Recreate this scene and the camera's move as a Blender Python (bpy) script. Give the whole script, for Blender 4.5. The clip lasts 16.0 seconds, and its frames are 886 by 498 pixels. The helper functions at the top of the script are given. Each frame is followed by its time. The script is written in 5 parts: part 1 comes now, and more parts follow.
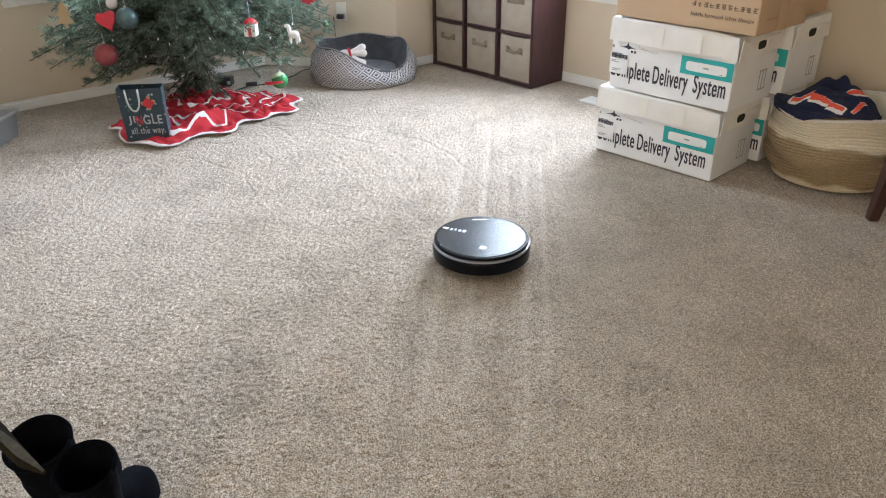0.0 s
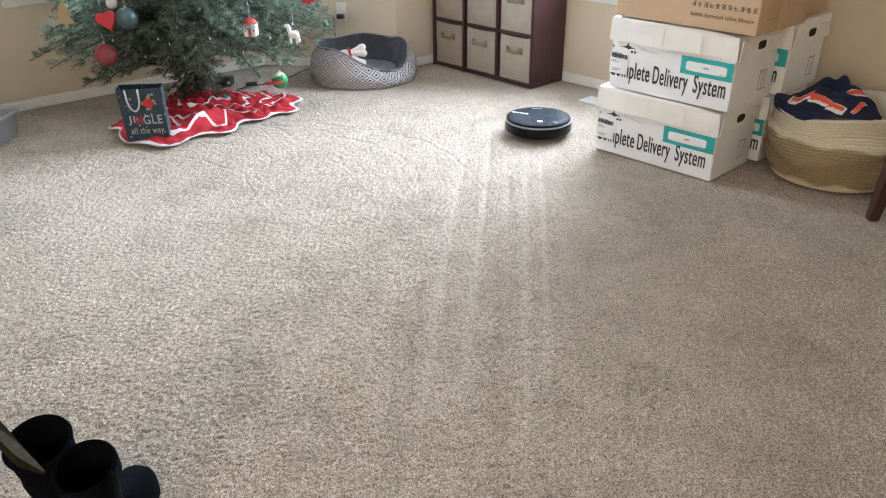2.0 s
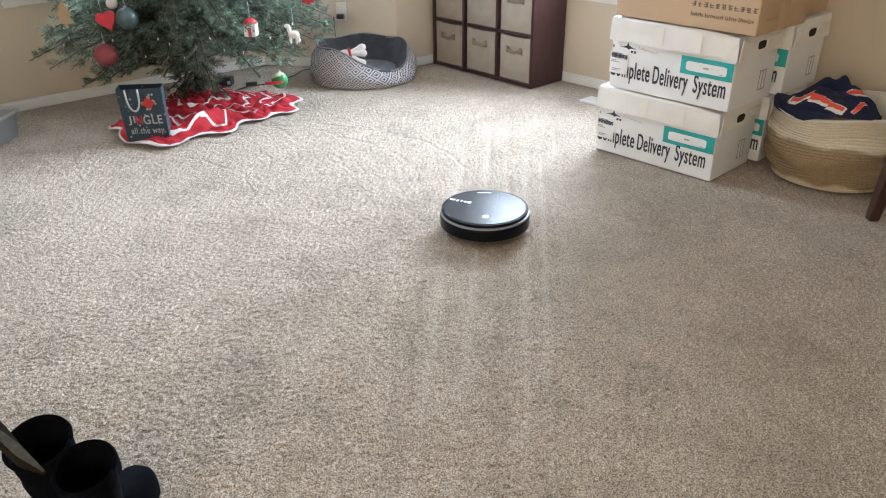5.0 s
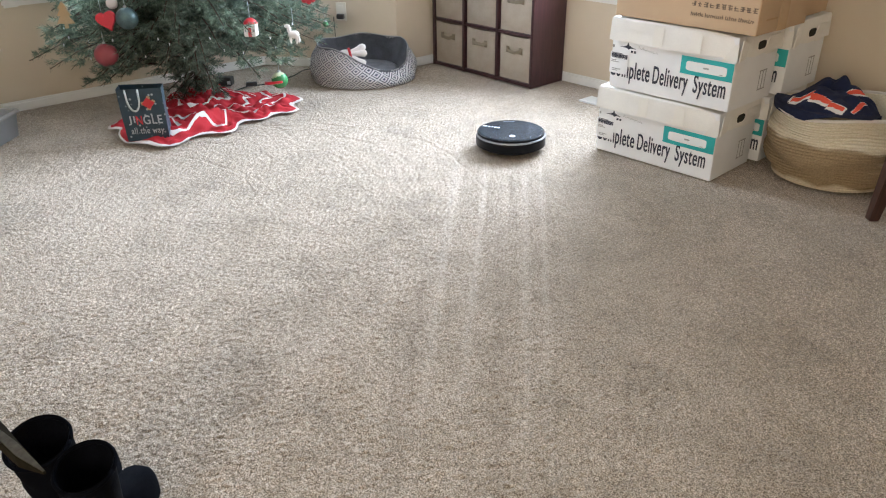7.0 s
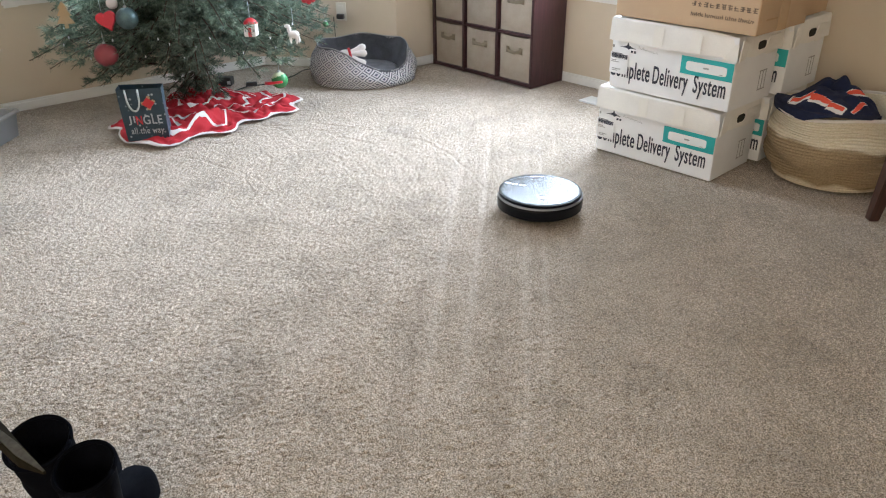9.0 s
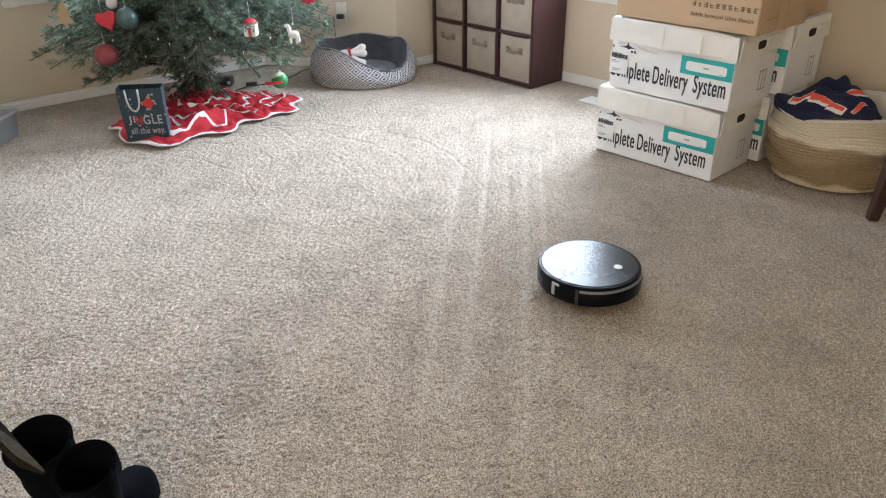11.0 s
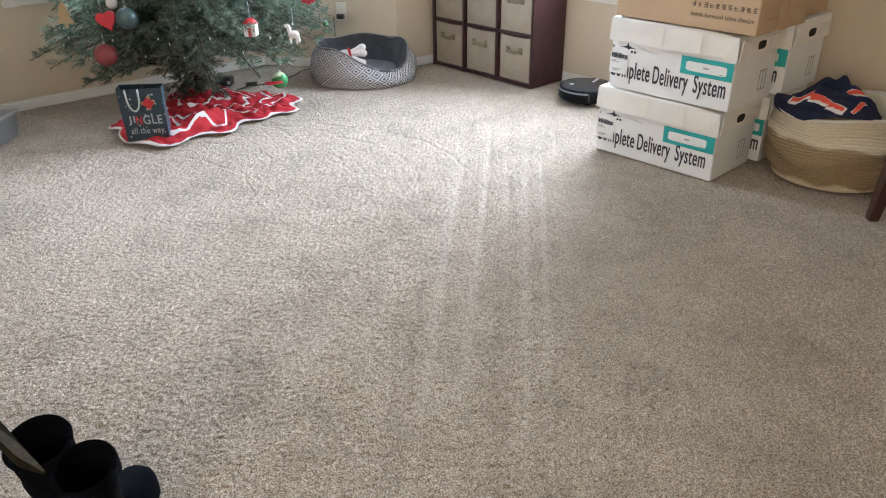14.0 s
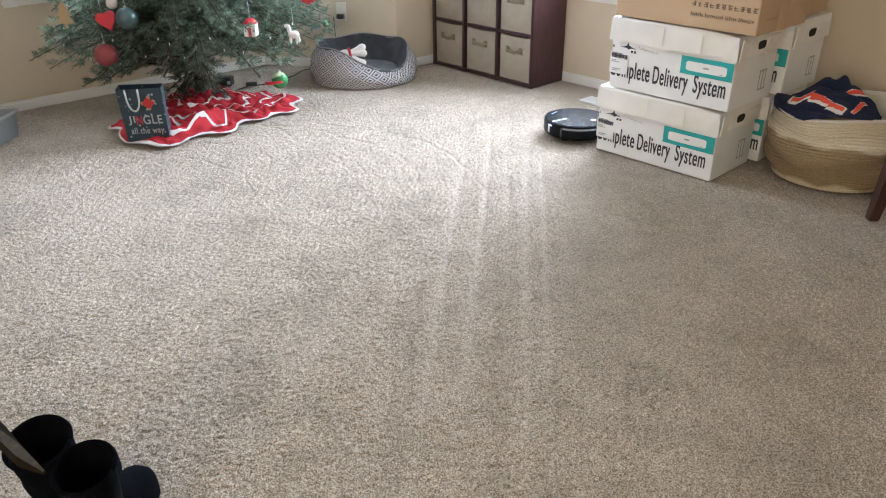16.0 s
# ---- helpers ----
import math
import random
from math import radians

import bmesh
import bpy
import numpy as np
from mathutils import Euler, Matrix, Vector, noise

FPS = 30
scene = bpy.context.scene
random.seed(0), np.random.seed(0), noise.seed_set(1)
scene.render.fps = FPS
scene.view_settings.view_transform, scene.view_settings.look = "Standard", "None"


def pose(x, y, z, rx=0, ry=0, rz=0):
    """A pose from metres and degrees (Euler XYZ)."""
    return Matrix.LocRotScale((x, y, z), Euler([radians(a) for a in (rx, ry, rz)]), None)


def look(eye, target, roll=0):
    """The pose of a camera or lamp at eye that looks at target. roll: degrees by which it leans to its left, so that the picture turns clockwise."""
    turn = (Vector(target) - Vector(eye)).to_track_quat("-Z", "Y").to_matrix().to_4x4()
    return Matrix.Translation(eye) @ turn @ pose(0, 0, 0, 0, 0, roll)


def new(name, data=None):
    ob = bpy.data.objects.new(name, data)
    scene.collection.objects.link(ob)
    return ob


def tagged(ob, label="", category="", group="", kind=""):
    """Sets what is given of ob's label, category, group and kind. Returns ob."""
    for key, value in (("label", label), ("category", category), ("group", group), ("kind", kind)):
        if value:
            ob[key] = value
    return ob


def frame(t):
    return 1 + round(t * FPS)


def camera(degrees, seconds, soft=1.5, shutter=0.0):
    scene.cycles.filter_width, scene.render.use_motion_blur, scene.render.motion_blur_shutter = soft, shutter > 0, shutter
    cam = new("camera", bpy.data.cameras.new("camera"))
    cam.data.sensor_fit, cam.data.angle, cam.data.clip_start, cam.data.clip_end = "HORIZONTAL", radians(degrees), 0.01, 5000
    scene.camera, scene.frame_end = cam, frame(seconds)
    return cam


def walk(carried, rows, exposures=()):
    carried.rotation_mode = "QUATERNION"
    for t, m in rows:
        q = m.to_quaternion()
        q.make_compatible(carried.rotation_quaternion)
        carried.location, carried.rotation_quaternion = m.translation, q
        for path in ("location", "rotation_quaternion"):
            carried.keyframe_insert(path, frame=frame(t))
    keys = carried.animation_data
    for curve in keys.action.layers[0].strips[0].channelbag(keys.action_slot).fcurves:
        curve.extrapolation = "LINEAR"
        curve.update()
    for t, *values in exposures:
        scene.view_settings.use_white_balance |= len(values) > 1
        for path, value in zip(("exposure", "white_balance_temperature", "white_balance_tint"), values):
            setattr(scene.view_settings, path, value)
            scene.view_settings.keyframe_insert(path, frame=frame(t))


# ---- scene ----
# Camera: a phone that stands still, about 1.2 m above the carpet.
cam = camera(62.82, 16.0, soft=1.15)
TILT = 27.76
EYE = (0.0, 0.0, 1.2224)
AIM = (0.0, math.cos(radians(TILT)), 1.2224 - math.sin(radians(TILT)))
walk(cam, [(0.0, look(EYE, AIM, -0.73)), (16.0, look(EYE, AIM, -0.73))],
     [(0.0, -0.10), (1.0, -0.01), (2.0, -0.01), (3.0, -0.05), (6.5, -0.02), (8.5, -0.09), (12.0, -0.12), (13.5, -0.19), (15.0, -0.12), (16.0, -0.11)])

# ---- light ----
world = bpy.data.worlds.new("sky")
scene.world = world
world.use_nodes = True
_sky = world.node_tree.nodes.new("ShaderNodeTexSky")
_sky.sky_type, _sky.sun_disc = "NISHITA", False
_sky.sun_elevation, _sky.sun_rotation = radians(28), radians(150)
_bg = world.node_tree.nodes["Background"]
_bg.inputs["Strength"].default_value = 0.12
world.node_tree.links.new(_sky.outputs[0], _bg.inputs[0])

# The room's own axes: x along the wall with the cube shelf, y towards it.
TURN = -48.5
ROOM = pose(0, 0, 0, 0, 0, TURN)
BACK, LEFT, LEFT_FAR, RIGHT, NEAR, TOP = 3.666, -3.908, -4.70, 2.6, -2.4, 2.44


def room(x, y, z=0.0, turn=0.0):
    return ROOM @ pose(x, y, z, 0, 0, turn)


def window_light(name, m, width, height, watts, colour, spread=180):
    """Skylight at a seen window's opening, or fill at the added unseen one."""
    lamp = bpy.data.lights.new(name, "AREA")
    lamp.shape, lamp.size, lamp.size_y, lamp.energy, lamp.color, lamp.spread = "RECTANGLE", width, height, watts, colour, radians(spread)
    ob = new(name, lamp)
    ob.matrix_world = m
    return ob


WIN_B = (-3.66, -1.96, 0.572, 1.95)      # window beside the shelf: from, to, sill, head
WIN_A = (1.03, 2.39, 0.635, 1.95)        # window behind the tree, along the left wall
window_light("window_light_back", ROOM @ look((sum(WIN_B[:2]) / 2, BACK + 0.10, sum(WIN_B[2:]) / 2), (sum(WIN_B[:2]) / 2, 0, 0.5)),
             1.60, 1.3, 146, (0.70, 0.825, 1.0), 125)
window_light("window_light_left", ROOM @ look((LEFT_FAR - 0.10, sum(WIN_A[:2]) / 2, sum(WIN_A[2:]) / 2), (0, sum(WIN_A[:2]) / 2, 0.85)),
             1.2, 1.25, 92, (0.65, 0.80, 1.0), 97)
FILL_WIN = (-0.15, 1.65, 0.35, 2.05)        # unseen window added behind the camera as fill for the near side
# added warm fill lamp in that opening, brightens box fronts and foreground
window_light("added_fill_near", ROOM @ look((sum(FILL_WIN[:2]) / 2, NEAR - 0.10, sum(FILL_WIN[2:]) / 2), (sum(FILL_WIN[:2]) / 2, 0, 1.0)),
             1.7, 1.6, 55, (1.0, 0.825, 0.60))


# ---- materials ----
class Net:
    """Short names for the nodes of one material."""

    def __init__(self, name, rough=0.6, metal=0.0, spec=0.5):
        self.mat = bpy.data.materials.new(name)
        self.mat.use_nodes = True
        self.nt = self.mat.node_tree
        self.shader = self.nt.nodes["Principled BSDF"]
        self.shader.inputs["Roughness"].default_value = rough
        self.shader.inputs["Metallic"].default_value = metal
        self.shader.inputs["Specular IOR Level"].default_value = spec
        self.coords = self.nt.nodes.new("ShaderNodeTexCoord")

    def put(self, socket, value):
        if isinstance(value, bpy.types.NodeSocket):
            self.nt.links.new(value, socket)
        else:
            socket.default_value = value

    def node(self, kind, out=0, **inputs):
        n = self.nt.nodes.new("ShaderNode" + kind)
        for key, value in inputs.items():
            if key in ("operation", "data_type", "blend_type", "feature", "wave_type", "bands_direction", "noise_dimensions", "mode"):
                if key == "operation":
                    n.operation = value
                elif key == "data_type":
                    n.data_type = value
                elif key == "blend_type":
                    n.blend_type = value
                elif key == "feature":
                    n.feature = value
                elif key == "wave_type":
                    n.wave_type = value
                elif key == "bands_direction":
                    n.bands_direction = value
            elif key.startswith("i") and key[1:].isdigit():
                self.put(n.inputs[int(key[1:])], value)
            else:
                self.put(n.inputs[key], value)
        return n.outputs[out]

    def obj(self):
        return self.coords.outputs["Object"]

    def noise(self, scale, detail=3.0, rough=0.55, where=None, distortion=0.0):
        return self.node("TexNoise", Vector=where or self.obj(), Scale=scale, Detail=detail, Roughness=rough, Distortion=distortion)

    def math(self, op, a, b=0.0, c=0.0):
        return self.node("Math", operation=op, i0=a, i1=b, i2=c)

    def ramp(self, fac, stops):
        n = self.nt.nodes.new("ShaderNodeValToRGB")
        while len(n.color_ramp.elements) < len(stops):
            n.color_ramp.elements.new(0.5)
        for e, (at, c) in zip(n.color_ramp.elements, stops):
            e.position, e.color = at, (*c, 1) if len(c) == 3 else c
        self.put(n.inputs[0], fac)
        return n.outputs[0]

    def mix(self, fac, a, b, blend="MIX"):
        n = self.nt.nodes.new("ShaderNodeMixRGB")
        n.blend_type = blend
        for k, v in enumerate((fac, a, b)):
            self.put(n.inputs[k], (*v, 1) if isinstance(v, tuple) and len(v) == 3 else v)
        return n.outputs[0]

    def colour(self, value):
        self.put(self.shader.inputs["Base Color"], (*value, 1) if isinstance(value, tuple) and len(value) == 3 else value)
        return self

    def bump(self, height, strength=0.3, distance=0.01):
        self.put(self.shader.inputs["Normal"], self.node("Bump", Height=height, Strength=strength, Distance=distance))
        return self


def plain(name, c, rough=0.6, metal=0.0, vary=0.12, scale=9.0, grain=260.0, bump=0.08, spec=0.5):
    """A surface of one colour with soft stains and a fine grain."""
    m = Net(name, rough, metal, spec)
    f = m.math("ADD", m.math("MULTIPLY", m.noise(scale, 4), 0.65), m.math("MULTIPLY", m.noise(grain, 2), 0.35))
    lo, hi = tuple(v * (1 - vary) for v in c), tuple(min(1, v * (1 + vary)) for v in c)
    m.colour(m.ramp(f, [(0.3, lo), (0.7, hi)]))
    m.bump(m.noise(grain, 3), bump, 0.002)
    return m.mat


def carpet_material():
    m = Net("carpet_pile", 1.0, 0.0, 0.1)
    fine = m.noise(420, 2, 0.6)
    mid = m.noise(255, 1, 0.5)
    clump = m.noise(115, 2, 0.6)
    patch = m.noise(3.2, 4, 0.6)
    tread = m.noise(8.5, 3, 0.5, None, 0.7)
    broad = m.noise(1.1, 2, 0.5)
    f = m.math("ADD", m.math("ADD", m.math("MULTIPLY", fine, 0.42), m.math("MULTIPLY", mid, 0.51)), m.math("MULTIPLY", clump, 0.07))
    c = m.ramp(f, [(0.40, (0.155, 0.120, 0.083)), (0.475, (0.400, 0.327, 0.255)), (0.525, (0.510, 0.424, 0.338)), (0.60, (0.805, 0.702, 0.590))])
    m.bump(f, 0.7, 0.008)
    tone = m.math("ADD", m.math("ADD", m.math("MULTIPLY", patch, 0.40), m.math("MULTIPLY", tread, 0.32)), m.math("MULTIPLY", broad, 0.28))
    base = m.mix(1.0, c, m.ramp(tone, [(0.38, (0.70, 0.69, 0.67)), (0.48, (0.87, 0.86, 0.84)), (0.60, (1.0, 1.0, 1.0))]), "MULTIPLY")
    # pile brushed one way by the wheels: narrow paler and darker lines
    sep = m.node("SeparateXYZ", Vector=m.obj()).node
    x, y = sep.outputs[0], sep.outputs[1]
    wob = m.math("MULTIPLY", m.math("SUBTRACT", m.noise(9, 2), 0.5), 0.02)
    pale = dark = None
    for x0, k, w, tone in ((-0.02, 0.075, 0.026, 1), (0.09, 0.10, 0.020, 1), (0.265, 0.105, 0.021, 1), (0.33, 0.11, 0.018, 1), (-0.08, 0.06, 0.05, 0), (0.18, 0.08, 0.05, 0)):
        off = m.math("ABSOLUTE", m.math("ADD", m.math("SUBTRACT", m.math("SUBTRACT", x, x0), m.math("MULTIPLY", m.math("SUBTRACT", y, 2.0), k)), wob))
        line = m.math("MAXIMUM", m.math("SUBTRACT", 1.0, m.math("DIVIDE", off, w)), 0.0)
        if tone:
            pale = line if pale is None else m.math("MAXIMUM", pale, line)
        else:
            dark = line if dark is None else m.math("MAXIMUM", dark, line)
    far = m.ramp(m.math("MULTIPLY", y, 0.2), [(0.26, (0.35, 0.35, 0.35)), (0.44, (1, 1, 1)), (0.62, (0.9, 0.9, 0.9)), (0.74, (0.35, 0.35, 0.35)), (0.86, (0, 0, 0))])
    near = m.ramp(m.math("MULTIPLY", y, 0.2), [(0.20, (0.9, 0.9, 0.9)), (0.40, (0.8, 0.8, 0.8)), (0.56, (0, 0, 0))])
    col = m.mix(m.math("MULTIPLY", m.math("MULTIPLY", pale, far), m.math("MULTIPLY", m.noise(14, 3), 0.22)), base, (1.0, 0.96, 0.90))
    col = m.mix(m.math("MULTIPLY", m.math("MULTIPLY", dark, near), m.math("MULTIPLY", m.noise(11, 3), 0.36)), col, (0.16, 0.12, 0.09))
    m.colour(col)
    m.put(m.shader.inputs["Sheen Weight"], 0.25)
    m.put(m.shader.inputs["Sheen Roughness"], 0.5)
    return m.mat


def bin_material():
    m = Net("bin_fabric", 0.95, 0, 0.2)
    weave = m.noise(350, 2, 0.6)
    c = m.ramp(m.math("ADD", m.math("MULTIPLY", m.noise(7, 4), 0.6), m.math("MULTIPLY", weave, 0.4)),
               [(0.3, (0.275, 0.226, 0.178)), (0.7, (0.43, 0.367, 0.30))])
    m.colour(c)
    m.bump(weave, 0.3, 0.002)
    return m.mat


def bed_pattern():
    """White cotton printed with nested dark diamonds."""
    m = Net("diamond_print", 0.9, 0, 0.2)
    uv = m.node("SeparateXYZ", Vector=m.coords.outputs["UV"])
    sep = uv.node
    def cell(s):
        return m.math("ABSOLUTE", m.math("SUBTRACT", m.math("FRACT", s), 0.5))
    d = m.math("ADD", cell(sep.outputs[0]), cell(sep.outputs[1]))
    ring = m.ramp(d, [(0.0, (0, 0, 0)), (0.15, (1, 1, 1)), (0.29, (0, 0, 0)), (0.41, (1, 1, 1)), (0.59, (0, 0, 0)), (0.71, (1, 1, 1)), (0.85, (0, 0, 0))])
    ring.node.color_ramp.interpolation = "CONSTANT"
    c = m.mix(ring, (0.03, 0.034, 0.055), (0.64, 0.63, 0.64))
    m.colour(m.mix(0.25, c, m.ramp(m.noise(14, 3), [(0.3, (0.5, 0.5, 0.5)), (0.7, (0.85, 0.85, 0.85))]), "MULTIPLY"))
    m.bump(m.noise(25, 3), 0.4, 0.01)
    return m.mat


def wood(name, lo, hi, rough=0.45, scale=3.0, spec=0.5):
    m = Net(name, rough, 0.0, spec)
    st = m.node("Mapping", Vector=m.obj(), Scale=(scale * 9, scale * 9, scale))
    n = m.noise(2.2, 5, 0.65, st, 0.6)
    m.colour(m.ramp(n, [(0.3, lo), (0.7, hi)]))
    m.bump(n, 0.12, 0.002)
    return m.mat


def needle_material():
    m = Net("fir_needles", 0.55, 0, 0.4)
    geo = m.node("NewGeometry", out="Random Per Island")
    m.colour(m.ramp(geo, [(0.0, (0.030, 0.052, 0.048)), (0.5, (0.080, 0.122, 0.100)), (0.9, (0.20, 0.255, 0.195)), (1.0, (0.50, 0.54, 0.50))]))
    thin = m.nt.nodes.new("ShaderNodeBsdfTranslucent")
    m.put(thin.inputs["Color"], m.ramp(geo, [(0.0, (0.09, 0.135, 0.095)), (1.0, (0.30, 0.38, 0.27))]))
    both = m.nt.nodes.new("ShaderNodeMixShader")
    m.put(both.inputs[0], 0.52)
    m.nt.links.new(m.shader.outputs[0], both.inputs[1])
    m.nt.links.new(thin.outputs[0], both.inputs[2])
    m.nt.links.new(both.outputs[0], m.nt.nodes["Material Output"].inputs["Surface"])
    return m.mat


def rope_material():
    m = Net("rope_weave", 0.95, 0, 0.2)
    sep = m.node("SeparateXYZ", Vector=m.obj()).node
    wav = m.math("ADD", m.math("MULTIPLY", sep.outputs[2], 1.0), m.math("MULTIPLY", m.noise(4, 2), 0.10))
    band = m.ramp(wav, [(0.0, (0.58, 0.50, 0.38)), (0.068, (0.56, 0.48, 0.36)), (0.082, (0.29, 0.215, 0.13)), (0.240, (0.33, 0.25, 0.16)),
                        (0.252, (0.68, 0.62, 0.50)), (1.0, (0.70, 0.64, 0.52))])
    m.colour(m.mix(0.45, band, m.ramp(m.noise(160, 3, 0.6), [(0.25, (0.25, 0.25, 0.25)), (0.75, (0.8, 0.8, 0.8))]), "OVERLAY"))
    m.bump(m.noise(240, 2), 0.5, 0.003)
    return m.mat


CARPET = carpet_material()
WALL = plain("wall_paint", (0.595, 0.503, 0.388), 0.75, vary=0.04, scale=2.0, grain=330, bump=0.12)
CEIL = plain("ceiling_paint", (0.78, 0.77, 0.74), 0.9, vary=0.03)
TRIM = plain("white_trim", (0.76, 0.75, 0.72), 0.4, vary=0.04, bump=0.03)
ESPRESSO = wood("espresso_veneer", (0.028, 0.010, 0.012), (0.060, 0.022, 0.024), 0.28)
BIN = bin_material()
BINGRIP = plain("bin_grip", (0.20, 0.16, 0.11), 0.7)
SHELL = plain("robot_shell", (0.005, 0.0055, 0.008), 0.30, vary=0.2, bump=0.0, spec=0.12)
GLOSS = plain("robot_glass_top", (0.019, 0.027, 0.037), 0.25, vary=0.06, bump=0.0, spec=0.36)
SENSOR = plain("dark_sensor_window", (0.035, 0.036, 0.044), 0.3, vary=0.2, bump=0.0, spec=0.4)
DIMSILVER = plain("dull_silver_trim", (0.30, 0.31, 0.33), 0.4, 0.8, vary=0.08, bump=0.02)
SILVER = plain("silver_trim", (0.62, 0.64, 0.67), 0.28, 0.9, vary=0.05, bump=0.02)
MARK = plain("white_print", (0.85, 0.87, 0.9), 0.4, vary=0.02, bump=0.0)
RUBBER = plain("black_rubber", (0.02, 0.02, 0.022), 0.8)
CARTON = plain("white_carton", (0.80, 0.785, 0.755), 0.7, vary=0.09, scale=6, bump=0.09)
BOXWHITE = plain("bleached_carton", (0.79, 0.80, 0.82), 0.65, vary=0.07, scale=6, bump=0.07)
INK = plain("dark_ink", (0.03, 0.035, 0.06), 0.6, vary=0.1, bump=0.0)
TEAL = plain("teal_print", (0.02, 0.40, 0.40), 0.55, vary=0.06, bump=0.02)
GREYINK = plain("grey_ink", (0.33, 0.33, 0.33), 0.6, vary=0.1, bump=0.0)
KRAFT = plain("kraft_cardboard", (0.50, 0.355, 0.225), 0.75, vary=0.07, scale=4, bump=0.08)
KRAFTINK = plain("brown_ink", (0.13, 0.09, 0.06), 0.7, bump=0.0)
TAPE = plain("packing_tape", (0.50, 0.35, 0.21), 0.25, vary=0.05, bump=0.02)
LIDTAPE = plain("yellowed_tape", (0.775, 0.755, 0.71), 0.4, vary=0.06, bump=0.02)
HOLESHADE = plain("hole_shade", (0.02, 0.018, 0.015), 0.95)
ROPE = rope_material()
NAVY = plain("navy_fleece", (0.009, 0.016, 0.055), 0.95, vary=0.3, scale=18, bump=0.5)
ORANGE = plain("orange_print", (0.74, 0.095, 0.055), 0.9, vary=0.1, bump=0.3)
WHITEFLEECE = plain("white_fleece", (0.75, 0.75, 0.76), 0.95, vary=0.06, bump=0.3)
REDWOOD = wood("red_brown_wood", (0.034, 0.014, 0.009), (0.075, 0.030, 0.018), 0.45)
OLIVEWOOD = wood("weathered_wood", (0.008, 0.0062, 0.0033), (0.021, 0.0165, 0.009), 0.9, 3.0, 0.08)
# the armrest's wood again in a paler tone, for its lit face
LITWOOD = wood("pale_lit_wood", (0.036, 0.031, 0.022), (0.075, 0.066, 0.050), 0.9, 3.0, 0.1)
BOOT = plain("black_suede", (0.0026, 0.0032, 0.0056), 0.95, vary=0.5, scale=14, bump=0.5, spec=0.06)
BOOTLINE = plain("dark_lining", (0.003, 0.003, 0.004), 1.0, vary=0.3, spec=0.1)
PRINT = bed_pattern()
LINING = plain("dark_grey_fleece", (0.065, 0.068, 0.08), 0.95, vary=0.45, scale=16, bump=0.8)
FLEECE = plain("grey_fleece", (0.12, 0.122, 0.135), 0.95, vary=0.35, scale=14, bump=0.6)
RED = plain("red_cloth", (0.42, 0.010, 0.020), 0.85, vary=0.15, scale=12, bump=0.25)
WHITECLOTH = plain("white_cloth", (0.74, 0.70, 0.68), 0.85, vary=0.06, scale=12, bump=0.25)
BARK = plain("bark", (0.075, 0.05, 0.035), 0.9, vary=0.3, scale=30, bump=0.5)
NEEDLE = needle_material()
def snowy(name, c, dots):
    m = Net(name, 0.32)
    v = m.node("TexVoronoi", Vector=m.obj(), Scale=dots, Randomness=1.0)
    base = m.ramp(m.noise(18, 3), [(0.3, tuple(k * 0.75 for k in c)), (0.7, tuple(k * 1.3 for k in c))])
    m.colour(m.mix(m.ramp(v, [(0.12, (1, 1, 1)), (0.24, (0, 0, 0))]), base, (0.36, 0.42, 0.46)))
    return m.mat


BAG = snowy("navy_bag_paper", (0.017, 0.040, 0.060), 34.0)
BAGSIDE = snowy("navy_bag_gusset", (0.036, 0.080, 0.120), 36.0)
RIBBON = plain("pale_ribbon", (0.55, 0.60, 0.63), 0.5, bump=0.05)
GLITTER = plain("grey_glitter", (0.42, 0.46, 0.50), 0.45, vary=0.2, grain=500, bump=0.2)
ORNRED = plain("red_ornament", (0.52, 0.02, 0.03), 0.3, vary=0.1)
FELTPINK = plain("pinkish_red_felt", (0.58, 0.045, 0.065), 0.8, vary=0.15, bump=0.3)
ORNTEAL = plain("teal_glass_ball", (0.085, 0.14, 0.15), 0.3, 0.4, vary=0.45, scale=30)
ORNDULL = plain("brick_red_ball", (0.25, 0.04, 0.048), 0.5, vary=0.15)
ORNWOOD = plain("tan_ornament", (0.42, 0.29, 0.16), 0.6)
ORNGREEN = plain("green_ball", (0.04, 0.20, 0.07), 0.25, vary=0.2)
ORNPEACH = plain("pale_green_ball", (0.50, 0.55, 0.36), 0.3)
CABLE = plain("dark_cable", (0.012, 0.022, 0.016), 0.6)
PLASTIC = plain("ivory_plastic", (0.72, 0.68, 0.60), 0.35, vary=0.03, bump=0.0)
BLACKPLASTIC = plain("black_plastic", (0.03, 0.03, 0.03), 0.4)
TUBGREY = plain("grey_plastic", (0.27, 0.285, 0.30), 0.5, vary=0.08)
VENT = plain("white_metal", (0.72, 0.73, 0.73), 0.4, vary=0.05)
GLASS = Net("window_glass", 0.0, 0.0, 0.5).mat
GLASS.node_tree.nodes["Principled BSDF"].inputs["Transmission Weight"].default_value = 1.0


# ---- mesh helpers ----
def part(name, bm, material, parent, label="", smooth=False):
    """Links a bmesh as one mesh object under a thing or a part."""
    me = bpy.data.meshes.new(name)
    bm.normal_update()
    bm.to_mesh(me)
    bm.free()
    for m in material if isinstance(material, (list, tuple)) else [material]:
        me.materials.append(m)
    if smooth:
        for p in me.polygons:
            p.use_smooth = True
    ob = new(name, me)
    if parent is not None:
        ob.parent = parent
    if label:
        ob["label"] = label
    return ob


def thing(name, m, label, category, group="", kind=""):
    ob = new(name)
    ob.empty_display_size = 0.05
    ob.matrix_world = m
    return tagged(ob, label, category, group, kind)


